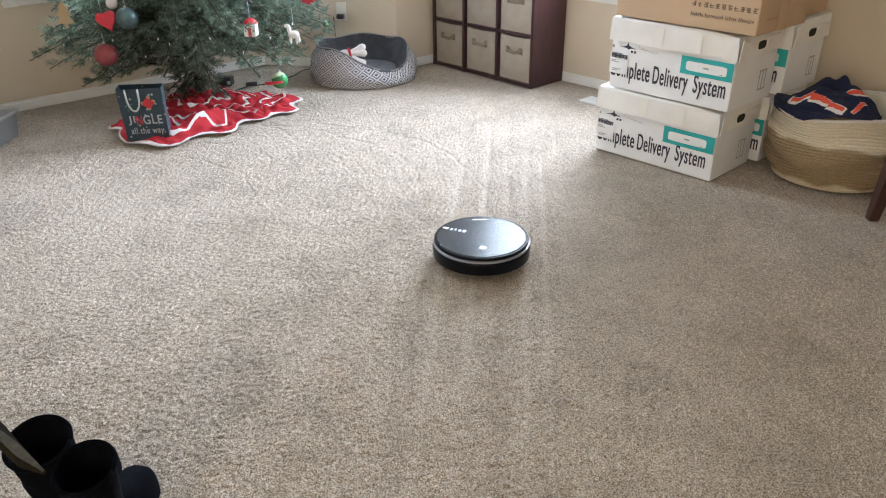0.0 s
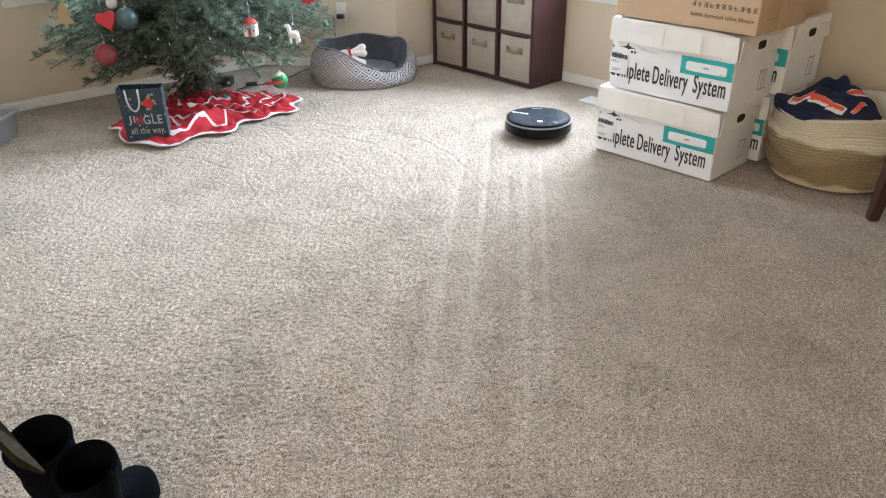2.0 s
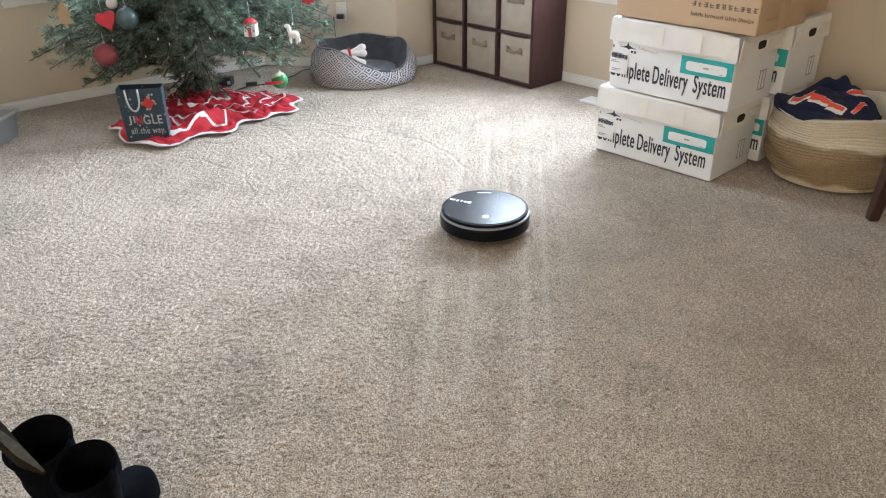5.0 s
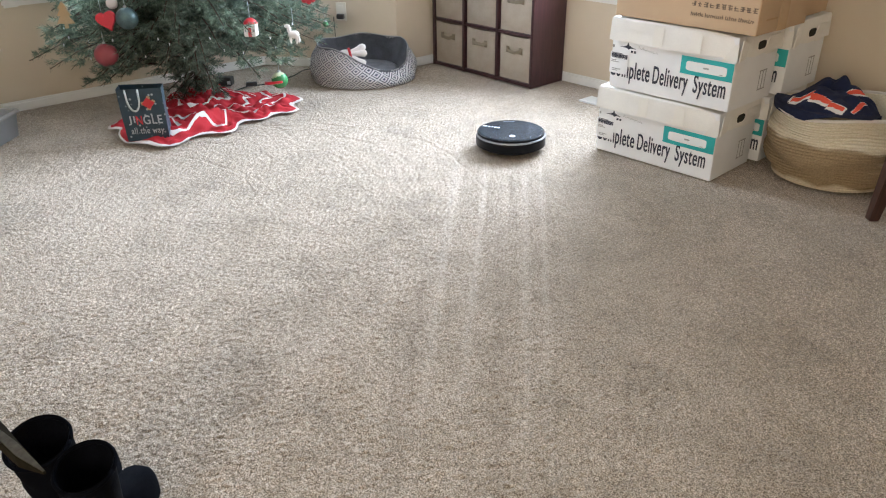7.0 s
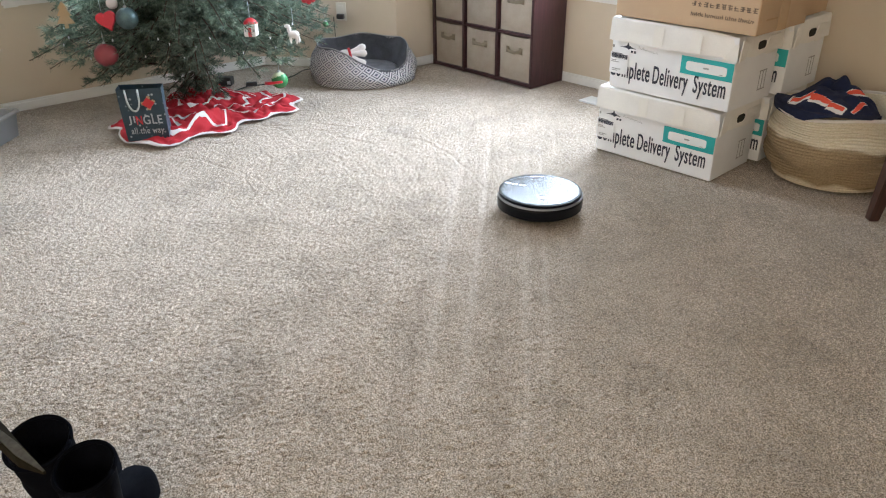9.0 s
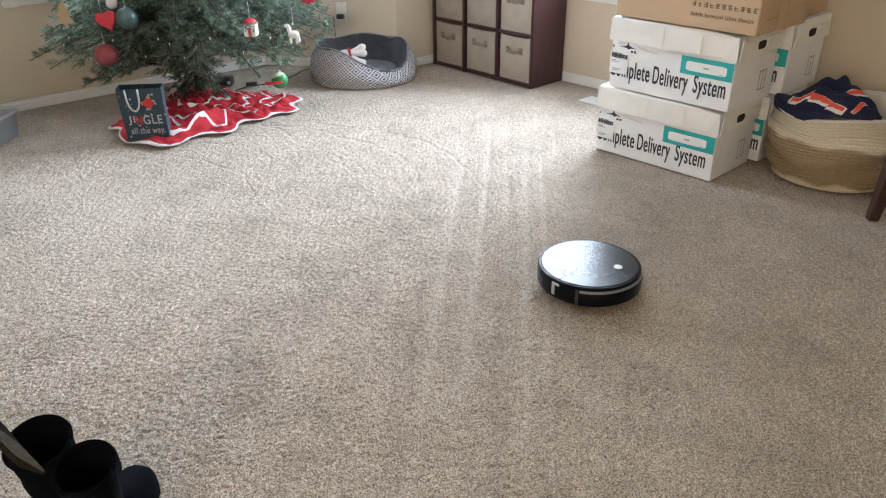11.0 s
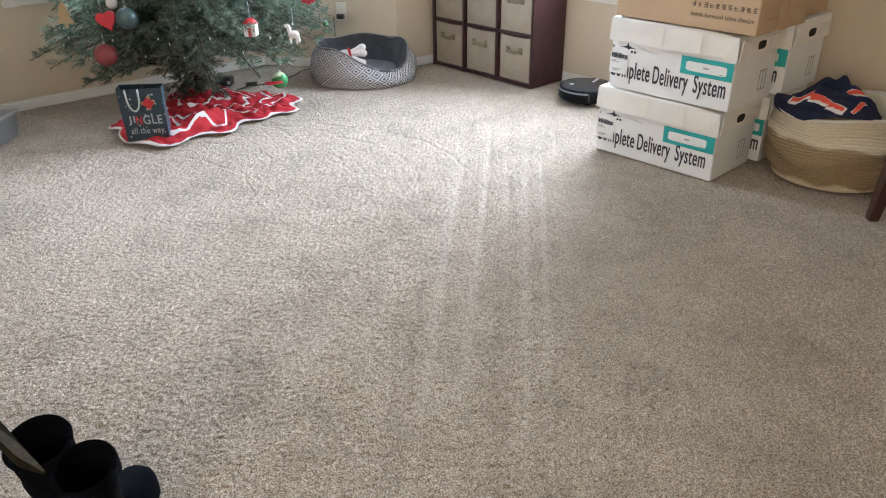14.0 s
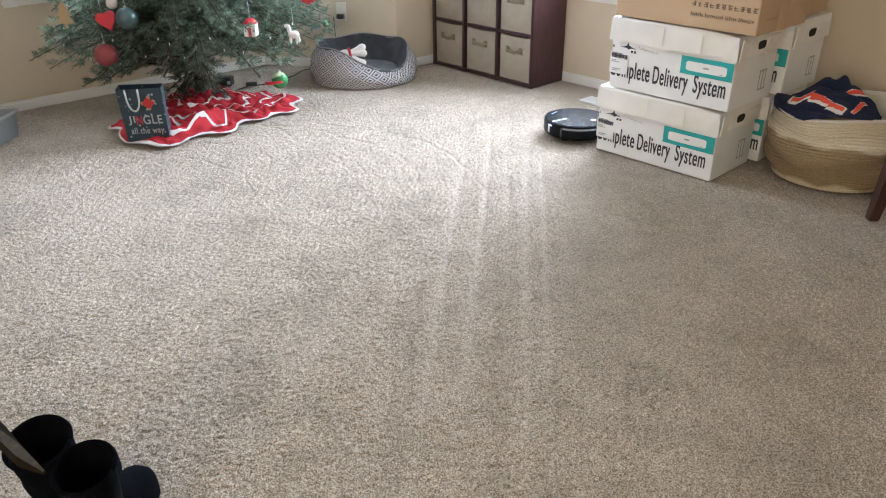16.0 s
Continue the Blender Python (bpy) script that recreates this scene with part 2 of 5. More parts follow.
def cuboid(x0, x1, y0, y1, z0, z1, bevel=0.0, bm=None, seg=2, mat=0):
    own = bmesh.new()
    bmesh.ops.create_cube(own, size=1.0, matrix=Matrix.Translation(((x0 + x1) / 2, (y0 + y1) / 2, (z0 + z1) / 2))
                          @ Matrix.Diagonal((x1 - x0, y1 - y0, z1 - z0, 1)))
    if bevel:
        bmesh.ops.bevel(own, geom=own.edges[:], offset=bevel, segments=seg, affect="EDGES", profile=0.5)
    for f in own.faces:
        f.material_index = mat
    if bm is None:
        return own
    merge(bm, own)
    return bm


def merge(bm, other, m=None):
    me = bpy.data.meshes.new("tmp")
    other.to_mesh(me)
    other.free()
    if m is not None:
        me.transform(m)
    bm.from_mesh(me)
    bpy.data.meshes.remove(me)
    return bm


def lathe(profile, seg=48, squash=(1.0, 1.0), bm=None):
    """Turns (radius, z) pairs round the z axis."""
    bm = bm or bmesh.new()
    rings = []
    for r, z in profile:
        if r < 1e-6:
            rings.append([bm.verts.new((0, 0, z))])
        else:
            rings.append([bm.verts.new((r * squash[0] * math.cos(2 * math.pi * k / seg), r * squash[1] * math.sin(2 * math.pi * k / seg), z)) for k in range(seg)])
    for a, b in zip(rings, rings[1:]):
        for k in range(seg):
            j = (k + 1) % seg
            if len(a) == 1 and len(b) == 1:
                continue
            if len(a) == 1:
                bm.faces.new((a[0], b[j], b[k]))
            elif len(b) == 1:
                bm.faces.new((a[k], a[j], b[0]))
            else:
                bm.faces.new((a[k], a[j], b[j], b[k]))
    bmesh.ops.recalc_face_normals(bm, faces=bm.faces[:])
    return bm


def tube(points, radius, seg=8, bm=None, taper=None):
    """A round bar along a line of points."""
    bm = bm or bmesh.new()
    pts = [Vector(p) for p in points]
    rings = []
    for k, p in enumerate(pts):
        d = (pts[min(k + 1, len(pts) - 1)] - pts[max(k - 1, 0)]).normalized()
        side = d.cross(Vector((0, 0, 1)))
        side = side.normalized() if side.length > 1e-3 else Vector((1, 0, 0))
        up = side.cross(d).normalized()
        r = radius if taper is None else radius + (taper - radius) * k / (len(pts) - 1)
        rings.append([bm.verts.new(p + r * (math.cos(2 * math.pi * j / seg) * side + math.sin(2 * math.pi * j / seg) * up)) for j in range(seg)])
    for a, b in zip(rings, rings[1:]):
        for j in range(seg):
            bm.faces.new((a[j], a[(j + 1) % seg], b[(j + 1) % seg], b[j]))
    bm.faces.new(rings[0][::-1])
    bm.faces.new(rings[-1])
    bmesh.ops.recalc_face_normals(bm, faces=bm.faces[:])
    return bm


def sheet(outline, thick, bm=None):
    """A flat plate in the xz plane with its front at y = 0, from an outline of (x, z)."""
    bm = bm or bmesh.new()
    a = [bm.verts.new((x, 0, z)) for x, z in outline]
    b = [bm.verts.new((x, thick, z)) for x, z in outline]
    bm.faces.new(a)
    bm.faces.new(b[::-1])
    n = len(a)
    for k in range(n):
        bm.faces.new((a[k], b[k], b[(k + 1) % n], a[(k + 1) % n]))
    bmesh.ops.recalc_face_normals(bm, faces=bm.faces[:])
    return bm


def ball(radius, m=None, bm=None, seg=20):
    bm = bm or bmesh.new()
    bmesh.ops.create_uvsphere(bm, u_segments=seg, v_segments=seg * 2 // 3, radius=radius, matrix=m or Matrix())
    return bm


def lettering(name, words, height, width, material, parent, m, label="", bold=0.0, heavy=0.0):
    """Words in the built-in font, as a mesh fitted to a width and height in the xz plane of m."""
    cu = bpy.data.curves.new(name, "FONT")
    cu.body, cu.size, cu.extrude, cu.offset, cu.space_character = words, 1.0, 0.002, bold, 1.1
    tmp = new("lettering", cu)
    bpy.context.view_layer.update()
    me = bpy.data.meshes.new_from_object(tmp.evaluated_get(bpy.context.evaluated_depsgraph_get()))
    bpy.data.objects.remove(tmp)
    co = np.array([v.co[:] for v in me.vertices])
    lo, hi = co.min(0), co.max(0)
    for v in me.vertices:
        x, y, z = v.co
        v.co = ((x - lo[0]) / (hi[0] - lo[0]) * width, -0.0006 if z > 0 else 0.0006, (y - lo[1]) / (hi[1] - lo[1]) * height)
    if heavy:
        # thicker upright strokes: the same outlines again, a little to each side
        bm = bmesh.new()
        for k, dx in enumerate((0.0, -heavy, heavy)):
            other = bmesh.new()
            other.from_mesh(me)
            merge(bm, other, Matrix.Translation((dx, -0.00015 * k, 0)))
        bm.to_mesh(me)
        bm.free()
    me.materials.clear()
    me.materials.append(material)
    ob = new(name, me)
    ob.parent = parent
    ob.matrix_local = m
    if label:
        ob["label"] = label
    return ob


def grid_mesh(nx, ny, place, uv=None, bm=None, closed_x=False):
    """A sheet of quads whose corners come from place(i, j)."""
    bm = bm or bmesh.new()
    cols = nx if closed_x else nx + 1
    vs = [[bm.verts.new(place(i, j)) for j in range(ny + 1)] for i in range(cols)]
    layer = bm.loops.layers.uv.verify() if uv else None
    for i in range(nx):
        for j in range(ny):
            k = (i + 1) % cols
            f = bm.faces.new((vs[i][j], vs[k][j], vs[k][j + 1], vs[i][j + 1]))
            if uv:
                for loop, (a, b) in zip(f.loops, ((i, j), (i + 1, j), (i + 1, j + 1), (i, j + 1))):
                    loop[layer].uv = uv(a, b)
    return bm


# ---- the room ----
def structure(name, bm, material, label, m=ROOM):
    ob = part(name, bm, material, None, smooth=False)
    ob.matrix_world = m
    return tagged(ob, label, name.split("_")[0], kind="structure")


def build_floor():
    """One sheet of carpet: a fine uneven pile where it is seen, coarse beyond."""
    xs = np.concatenate([np.linspace(-6.5, -2.75, 12), np.arange(-2.7, 2.3, 0.005), np.linspace(2.35, 6.5, 12)])
    ys = np.concatenate([np.linspace(-5.0, 0.80, 14), np.arange(0.85, 2.6, 0.005), np.arange(2.6, 5.45, 0.0072), np.linspace(5.5, 7.0, 5)])
    gen = np.random.default_rng(5)
    X, Y = np.meshgrid(xs, ys)
    fine = (X > -2.7) & (X < 2.3) & (Y > 0.85) & (Y < 5.45)
    rough = gen.normal(0, 1, X.shape)
    soft = (rough + np.roll(rough, 1, 0) + np.roll(rough, 1, 1) + np.roll(np.roll(rough, 1, 0), 1, 1)) / 2
    Z = np.where(fine, 0.0017 * rough + 0.0004 * soft, 0.0) - 0.006
    # lines pressed into the pile by wheels, running away from the viewer, and old arcs
    for x0, y0, x1, y1 in ((0.03, 1.0, 0.30, 4.1), (0.27, 1.0, 0.53, 4.0), (0.14, 1.2, 0.40, 4.2), (0.42, 1.6, 0.62, 4.0), (-0.09, 1.0, 0.18, 4.0)):
        L = math.hypot(x1 - x0, y1 - y0)
        ux, uy = (x1 - x0) / L, (y1 - y0) / L
        along, off = (X - x0) * ux + (Y - y0) * uy, (X - x0) * -uy + (Y - y0) * ux
        Z -= 0.0032 * np.exp(-(off / 0.018) ** 2) * (along > 0) * (along < L)
    # old curved creases in the pile, broken along their length
    patchy = 0.65 + 0.35 * np.sin(X * 9 + 2.1 * np.sin(Y * 7)) * np.sin(Y * 11 + 1.7 * np.sin(X * 8))
    for cx, cy, r in ((-1.25, 3.10, 0.44), (-1.10, 2.90, 0.73), (-1.05, 2.85, 0.94), (-1.35, 3.25, 0.66), (-0.95, 2.70, 1.16), (-1.45, 2.75, 0.62)):
        d = np.hypot(X - cx, Y - cy) - r - 0.02 * np.sin(X * 9 + cy) - 0.008 * np.sin(Y * 31)
        Z -= 0.0058 * np.exp(-(d / 0.009) ** 2) * patchy * (X > cx + 0.05) * (Y > cy + 0.05)
    X = X + np.where(fine, gen.uniform(-0.0019, 0.0019, X.shape), 0)
    Y = Y + np.where(fine, gen.uniform(-0.0019, 0.0019, X.shape), 0)
    ny, nx = X.shape
    idx = np.arange(nx * ny).reshape(ny, nx)
    quads = np.stack([idx[:-1, :-1], idx[:-1, 1:], idx[1:, 1:], idx[1:, :-1]], -1).reshape(-1, 4).astype(np.int32)
    me = bpy.data.meshes.new("floor")
    me.vertices.add(nx * ny)
    me.vertices.foreach_set("co", np.stack([X, Y, Z], -1).astype(np.float32).ravel())
    me.loops.add(quads.size)
    me.loops.foreach_set("vertex_index", quads.ravel())
    me.polygons.add(len(quads))
    me.polygons.foreach_set("loop_start", np.arange(0, quads.size, 4, dtype=np.int32))
    me.update(calc_edges=True)
    me.materials.append(CARPET)
    return tagged(new("floor", me), "beige and grey textured cut-pile carpet", "floor", kind="structure")


def wall_with_opening(a0, a1, w0, w1, z0, z1, axis, at, thick):
    """A wall from a0 to a1 with a hole w0..w1 by z0..z1; axis is the one along which it runs."""
    bm = bmesh.new()
    for s0, s1, h0, h1 in ((a0, w0, 0, TOP), (w1, a1, 0, TOP), (w0, w1, 0, z0), (w0, w1, z1, TOP)):
        if axis == "x":
            cuboid(s0, s1, at, at + thick, h0, h1, bm=bm)
        else:
            cuboid(at - thick, at, s0, s1, h0, h1, bm=bm)
    return bm


def wall_block(p, q, thick, z0, z1):
    """A straight wall from p to q, thick on its left side as one goes."""
    p, q = Vector(p), Vector(q)
    d = (q - p).normalized()
    n = Vector((-d.y, d.x)) * thick
    bm = bmesh.new()
    lo = [bm.verts.new((*c, z0)) for c in (p, q, q + n, p + n)]
    hi = [bm.verts.new((*c, z1)) for c in (p, q, q + n, p + n)]
    bm.faces.new(lo[::-1]), bm.faces.new(hi)
    for k in range(4):
        bm.faces.new((lo[k], lo[(k + 1) % 4], hi[(k + 1) % 4], hi[k]))
    bmesh.ops.recalc_face_normals(bm, faces=bm.faces[:])
    return bm


DIAG = ((LEFT_FAR, 2.496), (LEFT, 3.069))


def build_walls():
    structure("wall_back", wall_with_opening(LEFT - 0.15, RIGHT, WIN_B[0], WIN_B[1], WIN_B[2], WIN_B[3], "x", BACK, 0.15), WALL,
              "beige painted wall with a window")
    structure("wall_left", wall_with_opening(NEAR, DIAG[0][1], WIN_A[0], WIN_A[1], WIN_A[2], WIN_A[3], "y", LEFT_FAR, 0.15), WALL,
              "beige painted wall with a window behind the tree")
    structure("wall_corner", wall_block(DIAG[0], DIAG[1], 0.15, 0, TOP), WALL, "beige painted slanting wall with a power outlet")
    structure("wall_return", wall_block((LEFT, 3.069), (LEFT, BACK), 0.15, 0, TOP), WALL, "short beige painted wall beside the shelf")
    structure("wall_right", cuboid(RIGHT, RIGHT + 0.15, NEAR, BACK + 0.15, 0, TOP), WALL, "plain beige wall")
    # the near wall's opening only holds the added fill window
    structure("wall_near", wall_with_opening(LEFT_FAR - 0.15, RIGHT, FILL_WIN[0], FILL_WIN[1], FILL_WIN[2], FILL_WIN[3], "x", NEAR - 0.15, 0.15), WALL, "plain beige wall")
    structure("ceiling", cuboid(LEFT_FAR - 0.15, RIGHT + 0.15, NEAR - 0.15, BACK + 0.15, TOP, TOP + 0.1), CEIL, "white painted ceiling")
    h, t = 0.057, 0.014

    def board(name, p, q):
        bm = wall_block(p, q, -t, 0.0, h - 0.012)
        merge(bm, wall_block(p, q, -t * 0.55, h - 0.012, h))
        structure(name, bm, TRIM, "white painted baseboard")
    board("baseboard", (LEFT, BACK - 0.001), (RIGHT, BACK - 0.001))
    board("baseboard", (LEFT_FAR + 0.001, NEAR), (LEFT_FAR + 0.001, DIAG[0][1]))
    board("baseboard", DIAG[0], DIAG[1])
    board("baseboard", (LEFT + 0.001, 3.069), (LEFT + 0.001, BACK))


def build_window(name, width, height, m, label):
    """Window in a wall's hole; x runs along the wall, y out of the room, z up from the sill."""
    w = thing(name, m, label, "window", kind="structure")
    t = 0.05
    bm = bmesh.new()
    for a in ((-0.07, 0.0, -0.07, height + 0.07), (width, width + 0.07, -0.07, height + 0.07), (0, width, height, height + 0.07), (0, width, -0.065, -0.0225)):
        cuboid(a[0], a[1], -0.014, -0.001, a[2], a[3], bm=bm)
    for a in ((-0.07, -0.052, -0.07, height + 0.07), (width + 0.052, width + 0.07, -0.07, height + 0.07), (-0.052, width + 0.052, height + 0.052, height + 0.07)):
        cuboid(a[0], a[1], -0.022, -0.0141, a[2], a[3], bm=bm)
    part("casing", bm, TRIM, w)
    bm = bmesh.new()
    for k, (z0, z1) in enumerate(((-0.036, -0.0225), (-0.054, -0.0385))):
        cuboid(-0.08, width + 0.08, -0.026 + 0.004 * k, -0.0141, z0, z1, bm=bm)
    part("apron", bm, TRIM, w, "stepped white apron under the sill")
    part("sill", cuboid(-0.09, width + 0.09, -0.04, 0.04, -0.022, 0.0, 0.004), TRIM, w, "white painted window sill")
    bm = bmesh.new()
    for x0, x1, z0, z1 in ((0, t, 0, height), (width - t, width, 0, height), (t, width - t, 0, t), (t, width - t, height - t, height),
                           (width / 2 - t / 2, width / 2 + t / 2, t, height - t)):
        cuboid(x0, x1, 0.05, 0.09, z0 + (0.001 if z0 else 0.0), z1, bm=bm)
    sash = part("window_frame", bm, TRIM, w)
    for x0, x1 in ((t, width / 2 - t / 2), (width / 2 + t / 2, width - t)):
        pane = part("pane", cuboid(x0, x1, 0.068, 0.072, t, height - t), GLASS, sash)
        pane.visible_shadow = False
    return w


def build_outlet():
    o = thing("power_outlet", Matrix(), "ivory duplex power outlet on the beige wall", "outlet")
    d = (Vector(DIAG[1]) - Vector(DIAG[0])).normalized()
    at = Vector(DIAG[0]) + d * 0.60
    o.matrix_world = ROOM @ Matrix.Translation((at.x, at.y, 0.376)) @ Matrix.Rotation(math.atan2(d.y, d.x), 4, "Z")
    plate = part("cover_plate", cuboid(-0.035, 0.035, -0.008, -0.001, -0.058, 0.058, 0.002), PLASTIC, o)
    part("socket", cuboid(-0.017, 0.017, -0.011, -0.0081, 0.008, 0.040, 0.001), PLASTIC, plate)
    part("plug_adapter", cuboid(-0.024, 0.024, -0.045, -0.0081, -0.045, -0.012, 0.006), BLACKPLASTIC, o, "black plug adapter")
    return o


build_floor()
build_walls()
build_window("window_1", WIN_B[1] - WIN_B[0], WIN_B[3] - WIN_B[2], room(WIN_B[0], BACK, WIN_B[2]), "white framed window with a low sill")
build_window("window_2", WIN_A[1] - WIN_A[0], WIN_A[3] - WIN_A[2], ROOM @ Matrix.Translation((LEFT_FAR, WIN_A[0], WIN_A[2])) @ pose(0, 0, 0, 0, 0, 90),
             "white framed window behind the tree")
# added window around the fill lamp, never in view
build_window("added_window", FILL_WIN[1] - FILL_WIN[0], FILL_WIN[3] - FILL_WIN[2], ROOM @ Matrix.Translation((FILL_WIN[1], NEAR, FILL_WIN[2])) @ pose(0, 0, 0, 0, 0, 180),
             "unseen white framed window added behind the viewer for fill light")
build_outlet()


def build_vent():
    v = thing("floor_vent", room(-2.44, 3.43, 0.0), "white metal floor register in the carpet", "vent")
    bm = cuboid(-0.15, 0.15, -0.06, 0.06, -0.004, 0.006, 0.003)
    part("frame", bm, VENT, v)
    for k in range(12):
        part("slat", cuboid(-0.13 + k * 0.0225, -0.118 + k * 0.0225, -0.045, 0.045, 0.0061, 0.009), VENT, v)
    return v


build_vent()


# ---- cube shelf ----
def build_shelf():
    p, b = 0.3049, 0.016
    s = thing("cube_shelf", room(-2.952, 3.352, 0.0), "dark espresso nine-cube shelf with fabric bins", "shelf")
    depth = 0.30
    for k in range(4):
        x = -3 * p + k * p
        x0, x1 = (x, x + b + 0.004) if k == 0 else (x - b - 0.004, x) if k == 3 else (x - b / 2 - 0.002, x + b / 2 + 0.002)
        part("upright", cuboid(x0, x1, 0, depth, 0, 3 * p + b, 0.0015, seg=1), ESPRESSO, s)
    for k in range(4):
        z = k * p
        for c in range(3):
            x0, x1 = -3 * p + c * p + (0.0215 if c == 0 else 0.011), -3 * p + (c + 1) * p - (0.0215 if c == 2 else 0.011)
            part("board", cuboid(x0, x1, 0.002, depth - 0.002, z + (0.004 if k == 0 else 0), z + b + (0.008 if k == 0 else 0), 0.0012, seg=1), ESPRESSO, s)
    part("back_panel", cuboid(-3 * p + 0.01, -0.01, depth - 0.0015, depth + 0.004, 0.01, 3 * p), ESPRESSO, s)
    for row in range(3):
        for c in range(3):
            x0, x1 = -3 * p + c * p + 0.022, -3 * p + (c + 1) * p - 0.022
            z0 = row * p + (0.026 if row == 0 else 0.0175)
            f = thing("fabric_bin", s.matrix_world @ pose((x0 + x1) / 2, 0.012, z0), "grey-beige woven fabric storage bin with a loop handle", "storage bin",
                      "bins in the cube shelf")
            hw, hh = (x1 - x0) / 2, 0.272
            rnd = random.Random(row * 7 + c)

            def place(i, j):
                x, z = -hw + 2 * hw * i / 14, hh * j / 14
                e = min(1, min(i, 14 - i) / 3) * min(1, min(j, 14 - j) / 3)
                return (x, 0.004 - 0.012 * e * (0.5 + 0.5 * noise.noise(Vector((x * 6 + c * 3, z * 6, row)))), z - (0.006 * math.sin(math.pi * i / 14) if j == 14 else 0))
            bm = grid_mesh(14, 14, place)
            panel = part("front_panel", bm, BIN, f, smooth=True)
            bm = bmesh.new()
            cuboid(-hw, -hw + 0.004, 0.0045, 0.26, 0, hh, bm=bm)
            cuboid(hw - 0.004, hw, 0.0045, 0.26, 0, hh, bm=bm)
            cuboid(-hw + 0.0041, hw - 0.0041, 0.0045, 0.26, 0, 0.004, bm=bm)
            cuboid(-hw + 0.0041, hw - 0.0041, 0.256, 0.26, 0.0041, hh, bm=bm)
            part("bin_body", bm, BIN, f)
            w = 0.055
            droop = rnd.uniform(0.006, 0.014)
            pts = [(-w + 2 * w * k / 10, -0.008 - 0.010 * math.sin(math.pi * k / 10) ** 0.6, 0.188 - droop * math.sin(math.pi * k / 10) + rnd.uniform(-0.003, 0.003)) for k in range(11)]
            bm = grid_mesh(10, 3, lambda i, j: (pts[i][0], pts[i][1] - (0.002 if 0 < j < 3 else 0), pts[i][2] - 0.011 + 0.022 * j / 3))
            for x in (-w, w):
                cuboid(x - 0.013, x + 0.013, -0.0098, -0.0072, 0.168, 0.206, bm=bm)
            part("loop_handle", bm, BINGRIP, panel, "brown webbing loop handle", smooth=True)
    return s


build_shelf()


# ---- dog bed and toy ----
def build_dog_bed():
    bed = thing("dog_bed", pose(-0.500, 4.745, 0, 0, 0, 5), "oval dog bed with diamond print outside and grey fleece inside", "dog bed")
    A, B = 0.325, 0.275

    def rim(a):
        """Height of the bolster round the bed: low at the front right."""
        low = math.exp(-((math.atan2(math.sin(a - radians(-52)), math.cos(a - radians(-52)))) / 0.80) ** 2)
        return 0.232 - 0.155 * low + 0.008 * math.sin(5 * a)
    N = 72

    def outer(i, j):
        a, s = 2 * math.pi * i / N, j / 10
        h = rim(a)
        bulge = 1 + 0.10 * math.sin(math.pi * min(s * 1.05, 1)) - 0.10 * s
        w = 1 + 0.045 * noise.noise(Vector((math.cos(a) * 4, math.sin(a) * 4, s * 3)))
        return (A * bulge * w * math.cos(a), B * bulge * w * math.sin(a), h * s)
    part("outer_cover", grid_mesh(N, 10, outer, lambda i, j: (i / N * 26 + 0.10 * math.sin(i * 0.5), j / 10 * 4.4 * rim(2 * math.pi * i / N) / 0.25), closed_x=True), PRINT, bed, smooth=True)

    def inner(i, j):
        a, s = 2 * math.pi * i / N, j / 12
        h = rim(a)
        r = 0.90 - 0.20 * s + 0.05 * math.sin(math.pi * s)
        z = h + 0.014 * math.sin(math.pi * min(1, s * 3)) - (h - 0.055) * s ** 1.4
        w = 1 + 0.035 * noise.noise(Vector((math.cos(a) * 4, math.sin(a) * 4, s * 3 + 5)))
        return (A * r * w * math.cos(a), B * r * w * math.sin(a), z)
    part("fleece_lining", grid_mesh(N, 12, inner, closed_x=True), LINING, bed, "dark grey fleece lining", smooth=True)
    part("rim_piping", tube([Vector(outer(i, 10)) * 0.985 + Vector((0, 0, 0.009)) for i in range(N + 1)], 0.0032, 6), GREYINK, bed, "pale piping round the rim", True)
    prof = [(0, 0.088), (0.1, 0.092), (0.2, 0.085), (0.235, 0.06), (0.24, 0.03), (0, 0.028)]
    part("cushion", lathe(prof, 40, (1.0, 0.85)), FLEECE, bed, "grey fleece cushion", smooth=True)
    bm = lathe([(0, 0.002), (0.318, 0.002), (0.318, 0.02), (0, 0.02)], 48, (1.0, 0.85))
    part("base", bm, FLEECE, bed)
    toy = thing("plush_toy", pose(-0.60, 4.605, 0.188, 0, -2, 12), "white plush toy with a red collar in the dog bed", "toy")
    bm = ball(0.034, Matrix.Diagonal((1.3, 0.9, 0.9, 1)), None, 16)
    ball(0.030, Matrix.Translation((-0.066, 0, 0.010)), bm, 16)
    for k, (tip, r) in enumerate((((0.110, -0.005, 0.036), 0.022), ((0.112, -0.030, 0.004), 0.022), ((0.100, -0.050, -0.050), 0.021), ((-0.02, -0.045, -0.050), 0.016))):
        for n in range(15):
            f = n / 14
            p = Vector((0.01, -0.006, 0.0)).lerp(Vector(tip), f)
            ball(r * (1.0 - 0.28 * math.sin(math.pi * f)), Matrix.Translation(p) @ Matrix.Diagonal((1.15, 0.95, 1, 1)), bm, 12)
    part("plush_body", bm, WHITECLOTH, toy, smooth=True)
    part("collar", lathe([(0.024, -0.007), (0.030, -0.006), (0.030, 0.006), (0.024, 0.007)], 20), RED, toy, "red collar", True).matrix_local = pose(0.030, -0.008, 0.006, 0, 80, 0) @ Matrix.Scale(1.15, 4)
    return bed


build_dog_bed()


